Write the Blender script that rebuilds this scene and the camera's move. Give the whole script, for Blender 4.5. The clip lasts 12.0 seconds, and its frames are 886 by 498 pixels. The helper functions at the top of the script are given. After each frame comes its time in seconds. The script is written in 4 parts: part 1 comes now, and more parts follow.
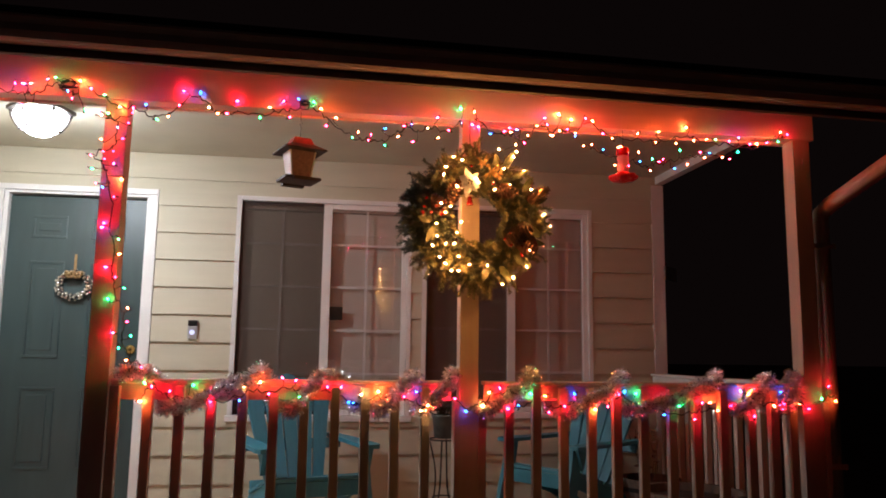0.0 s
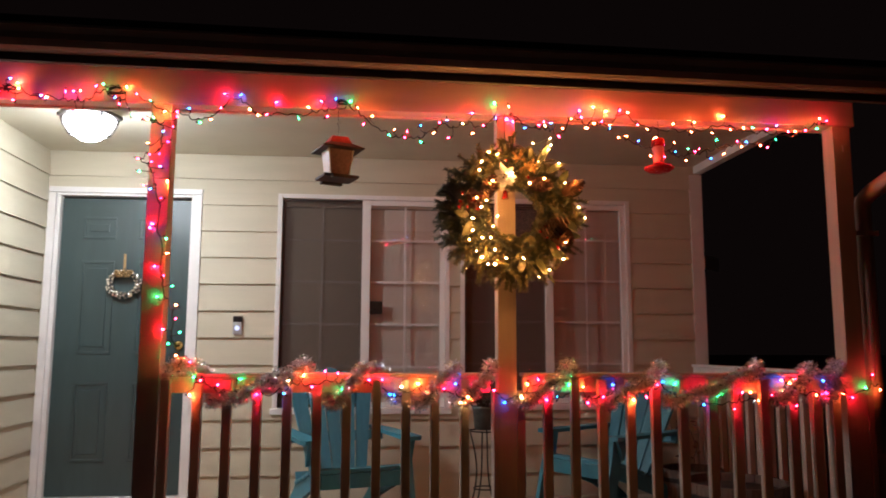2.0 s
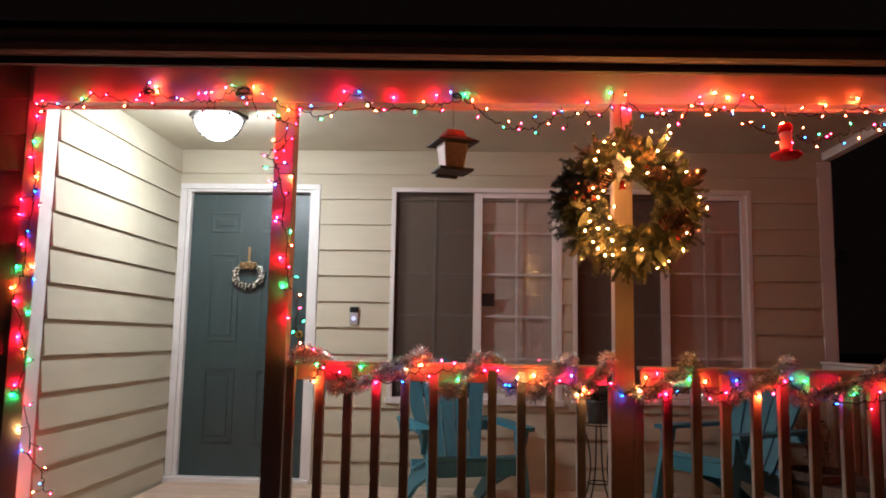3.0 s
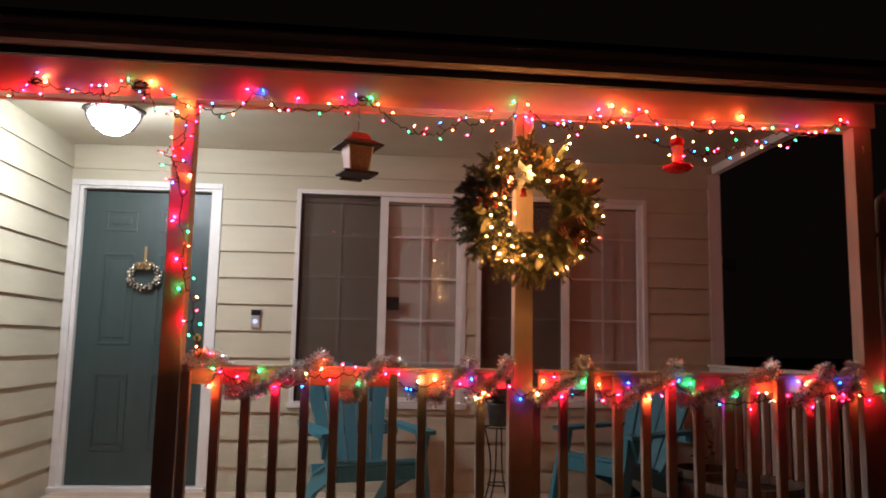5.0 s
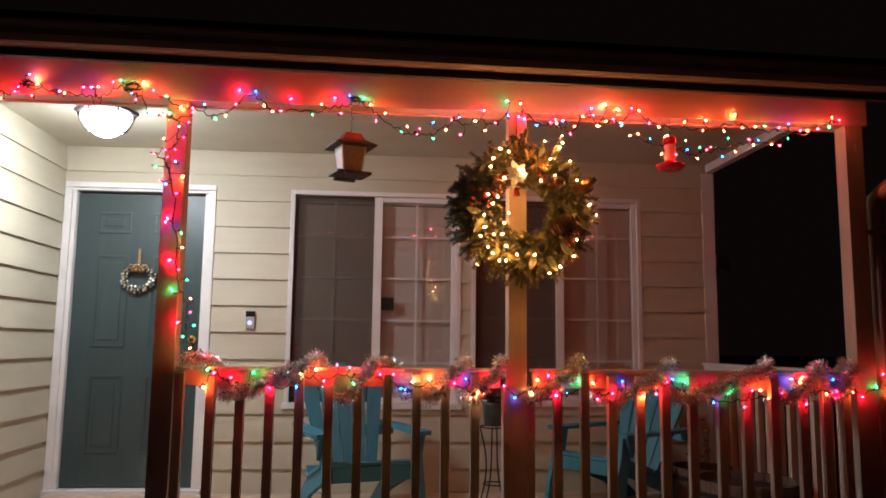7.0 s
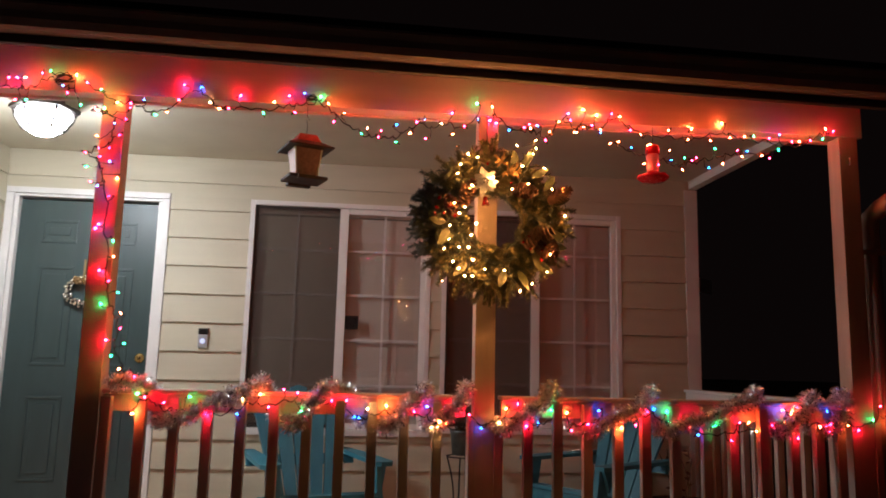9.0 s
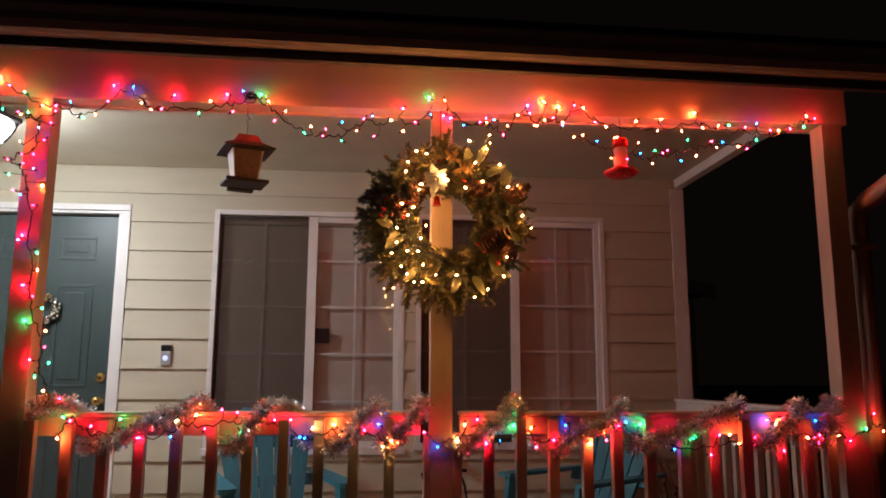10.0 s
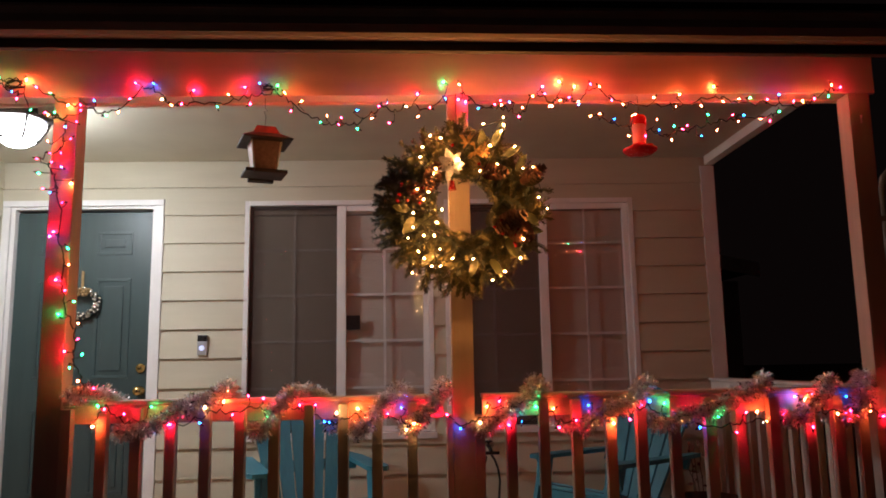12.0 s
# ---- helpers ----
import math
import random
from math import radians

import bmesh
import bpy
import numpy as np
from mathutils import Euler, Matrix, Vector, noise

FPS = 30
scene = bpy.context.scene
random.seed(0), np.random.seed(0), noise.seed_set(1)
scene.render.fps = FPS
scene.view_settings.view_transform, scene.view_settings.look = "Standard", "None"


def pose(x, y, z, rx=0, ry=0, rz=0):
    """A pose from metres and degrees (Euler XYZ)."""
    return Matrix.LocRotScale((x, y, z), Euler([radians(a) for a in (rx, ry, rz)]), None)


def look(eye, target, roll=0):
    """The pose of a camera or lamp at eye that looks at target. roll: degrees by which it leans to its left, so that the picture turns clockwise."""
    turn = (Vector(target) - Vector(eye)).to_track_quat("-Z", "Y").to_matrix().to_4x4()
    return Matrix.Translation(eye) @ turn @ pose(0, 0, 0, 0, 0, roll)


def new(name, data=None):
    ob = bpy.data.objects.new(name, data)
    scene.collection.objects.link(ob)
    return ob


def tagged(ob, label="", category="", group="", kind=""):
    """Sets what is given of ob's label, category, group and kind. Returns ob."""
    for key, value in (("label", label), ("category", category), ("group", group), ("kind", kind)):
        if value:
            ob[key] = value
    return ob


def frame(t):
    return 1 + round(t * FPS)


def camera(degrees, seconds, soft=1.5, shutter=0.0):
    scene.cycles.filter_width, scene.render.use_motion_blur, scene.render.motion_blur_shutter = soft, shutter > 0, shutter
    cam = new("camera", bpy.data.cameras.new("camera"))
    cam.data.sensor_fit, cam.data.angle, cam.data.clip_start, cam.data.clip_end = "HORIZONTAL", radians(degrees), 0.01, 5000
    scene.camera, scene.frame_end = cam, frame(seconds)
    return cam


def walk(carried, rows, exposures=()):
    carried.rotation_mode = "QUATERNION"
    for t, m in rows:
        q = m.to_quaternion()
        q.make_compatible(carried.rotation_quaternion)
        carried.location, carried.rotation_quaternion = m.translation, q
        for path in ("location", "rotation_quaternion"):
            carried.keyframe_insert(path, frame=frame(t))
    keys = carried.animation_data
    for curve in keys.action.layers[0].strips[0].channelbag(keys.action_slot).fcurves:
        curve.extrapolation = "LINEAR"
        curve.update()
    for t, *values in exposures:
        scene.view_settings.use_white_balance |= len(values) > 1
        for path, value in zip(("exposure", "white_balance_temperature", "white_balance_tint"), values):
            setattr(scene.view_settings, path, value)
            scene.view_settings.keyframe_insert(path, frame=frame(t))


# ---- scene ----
cam = camera(60.6, 12.0, soft=1.75, shutter=0.4)
PATH = [
    (0, (0.185, -0.004, 1.04), (0.476, 1.955, 1.313), 0.8),
    (0.5, (0.19, -0.012, 1.043), (0.421, 1.955, 1.319), -0.1),
    (1, (0.209, -0.012, 1.031), (0.42, 1.958, 1.3), -0.3),
    (1.5, (0.21, -0.025, 1.03), (0.448, 1.944, 1.289), 0.2),
    (2, (0.187, -0.058, 1.037), (0.377, 1.917, 1.292), 0.2),
    (2.5, (0.151, -0.071, 1.034), (0.194, 1.914, 1.274), 0.3),
    (2.7, (0.147, -0.071, 1.028), (0.109, 1.914, 1.266), 0.5),
    (4.3, (0.134, -0.1, 1.023), (-0.011, 1.883, 1.243), 1.6),
    (4.5, (0.15, -0.082, 1.032), (0.112, 1.903, 1.273), 1.4),
    (5, (0.173, -0.082, 1.028), (0.323, 1.897, 1.276), 1.1),
    (5.5, (0.181, -0.084, 1.025), (0.381, 1.892, 1.268), 0.8),
    (6, (0.185, -0.089, 1.026), (0.377, 1.885, 1.281), 0.5),
    (6.5, (0.181, -0.087, 1.029), (0.35, 1.889, 1.289), 0.7),
    (7, (0.183, -0.084, 1.024), (0.344, 1.894, 1.274), 0.7),
    (8.8, (0.276, 0.142, 1.02), (0.464, 2.113, 1.307), 1.1),
    (9, (0.296, 0.224, 1.04), (0.503, 2.19, 1.343), 1.4),
    (9.5, (0.392, 0.368, 1.05), (0.624, 2.327, 1.384), 0.8),
    (10, (0.557, 0.432, 1.051), (0.737, 2.396, 1.383), 0.2),
    (10.5, (0.65, 0.42, 1.04), (0.788, 2.388, 1.368), -0.7),
    (11, (0.667, 0.411, 1.039), (0.79, 2.382, 1.356), -1.1),
    (11.5, (0.662, 0.411, 1.039), (0.767, 2.385, 1.339), -1.3),
    (12, (0.655, 0.412, 1.039), (0.723, 2.389, 1.336), -1.0),
]
walk(cam, [(t, look(eye, target, roll)) for t, eye, target, roll in PATH], exposures=((0, 0.50), (1.5, 0.56), (2.5, 0.46), (4.5, 0.28), (5.5, 0.45), (6.5, 0.49), (7.0, 0.47), (9.0, 0.34), (9.5, 0.27), (10.5, 0.26), (12.0, 0.26)))

# the porch front face, the house wall, the ceiling, the rail
F, W, CEIL, BEAM_LO, BEAM_HI = 3.48, 5.37, 2.39, 2.157, 2.378
WEST, EAST = -2.06, 2.665

# ---------------- light ----------------
world = bpy.data.worlds.new("night_sky")
scene.world = world
world.use_nodes = True
world.node_tree.nodes["Background"].inputs[0].default_value = (0.30, 0.18, 0.18, 1)
world.node_tree.nodes["Background"].inputs[1].default_value = 0.007
LAMP, BULB = 162.0, 600.0


# ---------------- materials ----------------
def nodes_of(name):
    m = bpy.data.materials.new(name)
    m.use_nodes = True
    return m, m.node_tree.nodes, m.node_tree.links, m.node_tree.nodes["Principled BSDF"]


def surface(name, a, b=None, rough=0.6, metal=0.0, scale=12.0, stretch=(1, 1, 1), bump=0.1, fine=90.0, vary=0.06, coat=0.0):
    """Two-tone noise paint with fine relief, and a little difference from piece to piece."""
    m, n, l, p = nodes_of(name)
    b = b or tuple(c * 0.82 for c in a)
    co = n.new("ShaderNodeTexCoord")
    mp = n.new("ShaderNodeMapping")
    mp.inputs["Scale"].default_value = stretch
    l.new(co.outputs["Object"], mp.inputs[0])
    big, small = n.new("ShaderNodeTexNoise"), n.new("ShaderNodeTexNoise")
    big.inputs["Scale"].default_value, small.inputs["Scale"].default_value = scale, fine
    big.inputs["Detail"].default_value, small.inputs["Detail"].default_value = 6, 3
    for t in (big, small):
        l.new(mp.outputs[0], t.inputs["Vector"])
    ramp = n.new("ShaderNodeValToRGB")
    ramp.color_ramp.elements[0].position, ramp.color_ramp.elements[1].position = 0.35, 0.68
    ramp.color_ramp.elements[0].color, ramp.color_ramp.elements[1].color = (*b, 1), (*a, 1)
    l.new(big.outputs[0], ramp.inputs[0])
    info, hsv, rng = n.new("ShaderNodeObjectInfo"), n.new("ShaderNodeHueSaturation"), n.new("ShaderNodeMapRange")
    rng.inputs[3].default_value, rng.inputs[4].default_value = 1 - vary, 1 + vary
    l.new(info.outputs["Random"], rng.inputs[0])
    l.new(rng.outputs[0], hsv.inputs["Value"])
    l.new(ramp.outputs[0], hsv.inputs["Color"])
    l.new(hsv.outputs[0], p.inputs["Base Color"])
    rr = n.new("ShaderNodeMapRange")
    rr.inputs[3].default_value, rr.inputs[4].default_value = max(rough - 0.1, 0.02), min(rough + 0.1, 1)
    l.new(small.outputs[0], rr.inputs[0])
    l.new(rr.outputs[0], p.inputs["Roughness"])
    bp = n.new("ShaderNodeBump")
    bp.inputs["Strength"].default_value, bp.inputs["Distance"].default_value = bump, 0.004
    l.new(small.outputs[0], bp.inputs["Height"])
    l.new(bp.outputs[0], p.inputs["Normal"])
    p.inputs["Metallic"].default_value = metal
    p.inputs["Coat Weight"].default_value = coat
    return m


def glow(name, colour, strength):
    m, n, l, p = nodes_of(name)
    p.inputs["Base Color"].default_value = (*colour, 1)
    p.inputs["Roughness"].default_value = 0.2
    p.inputs["Emission Color"].default_value = (*colour, 1)
    p.inputs["Emission Strength"].default_value = strength
    return m


def pane_glass(name, tint=(1, 1, 1), veil=0.0, veil_colour=(0.05, 0.05, 0.05), sheen=False):
    """A thin pane: clear, with a mirror sheen; a veil is a mesh of threads, a milky tint, or painted pale haze."""
    m, n, l, p = nodes_of(name)
    n.remove(p)
    out = n["Material Output"]
    clear, gloss, fres, mix = n.new("ShaderNodeBsdfTransparent"), n.new("ShaderNodeBsdfGlossy"), n.new("ShaderNodeFresnel"), n.new("ShaderNodeMixShader")
    clear.inputs[0].default_value = (*tint, 1)
    gloss.inputs["Roughness"].default_value = 0.0
    fres.inputs[0].default_value = 1.8
    l.new(fres.outputs[0], mix.inputs[0])
    l.new(clear.outputs[0], mix.inputs[1])
    l.new(gloss.outputs[0], mix.inputs[2])
    last = mix
    if veil:
        dif, mix2 = n.new("ShaderNodeBsdfDiffuse"), n.new("ShaderNodeMixShader")
        dif.inputs[0].default_value = (*veil_colour, 1)
        mix2.inputs[0].default_value = veil
        l.new((mix if sheen else clear).outputs[0], mix2.inputs[1])
        l.new(dif.outputs[0], mix2.inputs[2])
        last = mix2
    l.new(last.outputs[0], out.inputs[0])
    return m


CREAM = surface("cream_siding_paint", (0.57, 0.525, 0.395), (0.525, 0.485, 0.36), 0.55, scale=3, stretch=(0.6, 1, 4), bump=0.25, fine=140, vary=0.012)
TRIM = surface("white_trim_paint", (0.80, 0.785, 0.76), (0.73, 0.715, 0.69), 0.45, scale=5, bump=0.08, vary=0.02)
BEAM_PAINT = surface("cream_beam_paint", (0.66, 0.57, 0.52), (0.58, 0.50, 0.45), 0.55, scale=4, stretch=(0.5, 2, 4), bump=0.2, fine=60)
POST_PAINT = surface("tan_post_paint", (0.50, 0.40, 0.335), (0.42, 0.335, 0.28), 0.55, scale=6, stretch=(3, 3, 0.4), bump=0.25, fine=70, vary=0.04)
RAIL_PAINT = surface("cream_rail_paint", (0.60, 0.52, 0.45), (0.48, 0.41, 0.35), 0.5, scale=8, stretch=(2, 2, 0.5), bump=0.2, fine=80, vary=0.06)
CEILING = surface("ceiling_paint", (0.61, 0.565, 0.44), (0.56, 0.515, 0.40), 0.7, scale=3, bump=0.12, fine=120)
SOFFIT = surface("brown_soffit", (0.085, 0.072, 0.068), None, 0.7, scale=5)
GUTTER = surface("brown_gutter_enamel", (0.46, 0.37, 0.32), (0.40, 0.32, 0.27), 0.4, scale=4, bump=0.04)
DOOR = surface("dark_teal_door_paint", (0.044, 0.074, 0.074), (0.037, 0.063, 0.064), 0.38, scale=4, stretch=(4, 4, 0.6), bump=0.1, fine=120)
TEAL = surface("turquoise_plastic_lumber", (0.045, 0.245, 0.33), (0.036, 0.205, 0.28), 0.5, scale=10, stretch=(4, 4, 1), bump=0.15, vary=0.08)
DECK = surface("tan_deck_paint", (0.64, 0.50, 0.39), (0.54, 0.41, 0.31), 0.6, scale=9, stretch=(0.5, 6, 6), bump=0.3, vary=0.12)
SHINGLE = surface("asphalt_shingle", (0.05, 0.047, 0.045), None, 0.9, scale=30, bump=0.5)
BRONZE = surface("dark_bronze", (0.06, 0.05, 0.045), None, 0.4, 0.6, bump=0.05)
BRASS = surface("brass", (0.75, 0.52, 0.20), (0.6, 0.4, 0.15), 0.25, 1.0, bump=0.03)
IRON = surface("black_iron", (0.02, 0.018, 0.017), None, 0.5, 0.4)
CORD = surface("dark_green_cord", (0.012, 0.02, 0.014), None, 0.5)
COPPER = surface("rusty_red_feeder_roof", (0.27, 0.065, 0.06), (0.18, 0.045, 0.04), 0.5, 0.2, scale=25, bump=0.2)
FEEDWOOD = surface("dark_feeder_wood", (0.036, 0.027, 0.028), (0.022, 0.017, 0.018), 0.6, scale=20)
SEED = surface("seed_fill", (0.27, 0.17, 0.175), (0.19, 0.115, 0.12), 0.7, scale=60, bump=0.6)
WHITE_PLASTIC = surface("white_plastic", (0.75, 0.74, 0.72), None, 0.35, bump=0.02)
CHAMPAGNE = surface("champagne_metal_bead", (0.72, 0.70, 0.62), (0.45, 0.43, 0.37), 0.18, 0.9, scale=60, bump=0.0, vary=0.35)
SATIN = surface("satin_nickel", (0.46, 0.46, 0.47), (0.40, 0.40, 0.41), 0.38, 0.3, bump=0.02)
BLACK_PLASTIC = surface("black_plastic", (0.015, 0.014, 0.014), None, 0.3, bump=0.03)
RED_PLASTIC = surface("red_plastic", (0.62, 0.015, 0.02), (0.5, 0.01, 0.015), 0.25, bump=0.03, coat=0.3)
SILVER = surface("silver_tinsel", (0.97, 0.98, 1.0), (0.88, 0.89, 0.92), 0.27, 0.92, scale=40, bump=0.0)
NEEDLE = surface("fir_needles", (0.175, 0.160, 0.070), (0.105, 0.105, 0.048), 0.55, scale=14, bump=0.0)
NEEDLE_DARK = surface("dark_fir_needles", (0.105, 0.125, 0.085), (0.065, 0.085, 0.060), 0.6, scale=14, bump=0.0)
LEAF = surface("olive_leaf", (0.046, 0.052, 0.019), (0.026, 0.032, 0.012), 0.45, scale=30, bump=0.1)
GOLD = surface("gold_glitter", (0.46, 0.30, 0.14), (0.28, 0.18, 0.08), 0.4, 0.5, scale=90, bump=0.5)
CONE = surface("pine_cone_scale", (0.16, 0.075, 0.045), (0.07, 0.035, 0.022), 0.6, scale=30, bump=0.2)
PETAL = surface("silver_glitter_petal", (0.66, 0.70, 0.78), (0.40, 0.43, 0.50), 0.35, 0.1, scale=160, bump=0.6, fine=260)
BERRY = surface("red_berry", (0.20, 0.008, 0.010), None, 0.25, coat=0.4)
TERRACOTTA = surface("weathered_tub_wood", (0.17, 0.14, 0.11), (0.09, 0.075, 0.06), 0.8, scale=16, stretch=(4, 4, 0.7), bump=0.5)
GALVAN = surface("grey_metal_pot", (0.13, 0.15, 0.14), (0.08, 0.095, 0.09), 0.45, 0.5, scale=20, bump=0.2)
SOIL = surface("potting_soil", (0.03, 0.02, 0.015), None, 0.95, scale=60, bump=0.9)
MAT_FIBRE = surface("grey_green_mat", (0.13, 0.15, 0.13), (0.08, 0.10, 0.09), 0.95, scale=50, bump=0.8, fine=220)
BLIND = surface("beige_blind", (0.68, 0.60, 0.51), (0.62, 0.55, 0.46), 0.55, scale=6, bump=0.03, vary=0.03)
ROOM = surface("dim_room_paint", (0.30, 0.26, 0.22), None, 0.8, scale=2)
PAVING = surface("dark_asphalt_drive", (0.075, 0.07, 0.065), (0.05, 0.047, 0.045), 0.85, scale=3, bump=0.4)
NEIGHBOUR = surface("neighbour_siding", (0.66, 0.62, 0.58), None, 0.8, scale=2)
MUNTIN = surface("white_grid_paint", (0.90, 0.88, 0.84), None, 0.5)
# the pane's pale veil is painted haze that lightens and softens shadows behind it
GLASS = pane_glass("window_glass", (0.95, 0.95, 0.94), 0.05, (0.62, 0.54, 0.46), True)
SCREEN = pane_glass("insect_screen", (0.80, 0.78, 0.76), 0.20, (0.19, 0.165, 0.145))
BOTTLE = pane_glass("feeder_glass", (0.95, 0.7, 0.65), 0.55, (0.85, 0.55, 0.5))
LAMP_GLASS = glow("lit_lamp_glass", (0.91, 0.97, 1.06), LAMP * 0.68)
LAMP_DOME = glow("lit_lamp_dome", (0.91, 0.97, 1.06), LAMP * 1.2)
HUES = {"r": (1.0, 0.006, 0.034), "o": (1.0, 0.115, 0.028), "g": (0.004, 0.64, 0.14), "b": (0.004, 0.10, 1.0), "w": (1.0, 0.50, 0.17), "s": (1.0, 0.006, 0.034)}
BULB_MATS = {c: glow("bulb_" + c, HUES[c.lower()], BULB * (2.5 if c.isupper() else 1.25) * (0.34 if c == "g" else 0.24 if c == "G" else 0.16 if c in "bB" else 0.85 if c in "oO" else 0.85 if c in "rR" else 0.35 if c == "s" else 0.6)) for c in "rogbwsROGB"}
WARM = glow("warm_fairy_bulb", (1.0, 0.40, 0.10), BULB * 6.6)
WARM_REAR = glow("warm_fairy_bulb_behind", (1.0, 0.42, 0.11), BULB * 1.2)


# ---------------- mesh helpers ----------------
def box(bm, x0, x1, y0, y1, z0, z1, bevel=0.0):
    made = bmesh.ops.create_cube(bm, size=1.0)["verts"]
    for v in made:
        v.co = Vector(((x0 + x1) / 2 + v.co.x * (x1 - x0), (y0 + y1) / 2 + v.co.y * (y1 - y0), (z0 + z1) / 2 + v.co.z * (z1 - z0)))
    if bevel:
        edges = list({e for v in made for e in v.link_edges})
        bmesh.ops.bevel(bm, geom=edges, offset=bevel, segments=2, profile=0.7, affect="EDGES")
    return bm


def slab(*dims, bevel=0.003):
    return box(bmesh.new(), *dims, bevel=bevel)


def prism(bm, profile, x0, x1, axis="x"):
    """A closed outline of (a, z) pairs drawn out along an axis."""
    def at(s, a, z):
        return (s, a, z) if axis == "x" else (a, s, z)
    rings = [[bm.verts.new(at(s, a, z)) for a, z in profile] for s in (x0, x1)]
    n = len(profile)
    for i in range(n):
        bm.faces.new((rings[0][i], rings[0][(i + 1) % n], rings[1][(i + 1) % n], rings[1][i]))
    bm.faces.new(rings[0][::-1])
    bm.faces.new(rings[1])
    bmesh.ops.recalc_face_normals(bm, faces=bm.faces[:])
    return bm


def lathe(bm, profile, sides=24, centre=(0, 0, 0), flat=False):
    """A body of revolution round z from (radius, height) pairs."""
    cx, cy, cz = centre
    rings = []
    for r, z in profile:
        rings.append([bm.verts.new((cx + r * math.cos(2 * math.pi * k / sides), cy + r * math.sin(2 * math.pi * k / sides), cz + z)) for k in range(sides)])
    for a, b in zip(rings, rings[1:]):
        for k in range(sides):
            f = bm.faces.new((a[k], a[(k + 1) % sides], b[(k + 1) % sides], b[k]))
            f.smooth = not flat
    bm.faces.new(rings[0][::-1])
    bm.faces.new(rings[-1])
    return bm


def tube(bm, points, radius, sides=6):
    """A round rod along a run of points."""
    pts = [Vector(p) for p in points]
    rings = []
    for i, p in enumerate(pts):
        d = (pts[min(i + 1, len(pts) - 1)] - pts[max(i - 1, 0)]).normalized()
        u = d.orthogonal().normalized() if i == 0 else (rings_u - d * rings_u.dot(d)).normalized()
        rings_u = u
        v = d.cross(u)
        rings.append([bm.verts.new(p + radius * (math.cos(2 * math.pi * k / sides) * u + math.sin(2 * math.pi * k / sides) * v)) for k in range(sides)])
    for a, b in zip(rings, rings[1:]):
        for k in range(sides):
            f = bm.faces.new((a[k], a[(k + 1) % sides], b[(k + 1) % sides], b[k]))
            f.smooth = True
    bm.faces.new(rings[0][::-1])
    bm.faces.new(rings[-1])
    return bm


def mesh_of(name, bm, material):
    me = bpy.data.meshes.new(name)
    bm.to_mesh(me)
    bm.free()
    me.materials.append(material)
    return me


def part(name, bm, material, parent=None, label=""):
    """One mesh object from a bmesh (or from mesh data to share), under a thing or under a part."""
    me = bm if isinstance(bm, bpy.types.Mesh) else mesh_of(name, bm, material)
    ob = new(name, me)
    ob.parent = parent
    if label:
        tagged(ob, label)
    return ob


def thing(name, label, category, m=None, group="", kind=""):
    ob = new(name)
    ob.empty_display_size = 0.1
    if m is not None:
        ob.matrix_basis = m
    return tagged(ob, label, category, group, kind)


def solid(name, bm, material, label, category, group="", kind=""):
    return tagged(part(name, bm, material), label, category, group, kind)


# ---------------- the ground and the porch floor ----------------
bm = bmesh.new()
box(bm, -150, 150, -150, 150, -0.65, -0.45)
solid("ground", bm, PAVING, "unlit dark asphalt drive in front of the porch", "ground", kind="structure")
porch = solid("floor", slab(-2.0, 2.66, 3.42, 5.36, -0.449, -0.035, bevel=0.004), DECK, "tan painted wooden porch deck", "floor", kind="structure")


# ---------------- walls with lap siding ----------------
COURSE, BASE = 0.1865, 0.907 - 5 * 0.1865
NORTH_HOLES = [(-2.04, -1.0, -0.5, 2.135), (-0.475, 0.757, 0.575, 2.117), (0.835, 2.10, 0.60, 2.117)]


def lap_boards(parent, lo, hi, top, place, holes=(), low=-0.45):
    """Lap boards from lo to hi along a wall, split at its holes; place maps (along, out, z) into the world."""
    k = math.floor((low - BASE) / COURSE)
    while BASE + k * COURSE < top:
        z0, z1 = max(BASE + k * COURSE, low), min(BASE + (k + 1) * COURSE + 0.012, top)
        k += 1
        if z1 - z0 < 0.02:
            continue
        bands = sorted({z0, z1, *[c for h in holes for c in h[2:] if z0 + 0.008 < c < z1 - 0.008]})
        for za, zb in zip(bands, bands[1:]):
            mid = (za + zb) / 2
            shut = sorted((max(h[0], lo), min(h[1], hi)) for h in holes if h[2] < mid < h[3] and h[1] > lo and h[0] < hi)
            spans, at = [], lo
            for h0, h1 in shut:
                spans.append((at, h0))
                at = h1
            spans.append((at, hi))

            def out(z):
                return 0.022 - 0.018 * (z - z0) / (z1 - z0)

            for a, b in spans:
                if b - a < 0.01:
                    continue
                bm = bmesh.new()
                prof = [(0.0, za), (out(za), za), (out(zb), zb), (0.0, zb)]
                rings = [[bm.verts.new(place(s, o, z)) for o, z in prof] for s in (a + 0.001, b - 0.001)]
                n = len(prof)
                for i in range(n):
                    bm.faces.new((rings[0][i], rings[0][(i + 1) % n], rings[1][(i + 1) % n], rings[1][i]))
                bm.faces.new(rings[0][::-1])
                bm.faces.new(rings[1])
                bmesh.ops.recalc_face_normals(bm, faces=bm.faces[:])
                part("siding_board", bm, CREAM, parent)


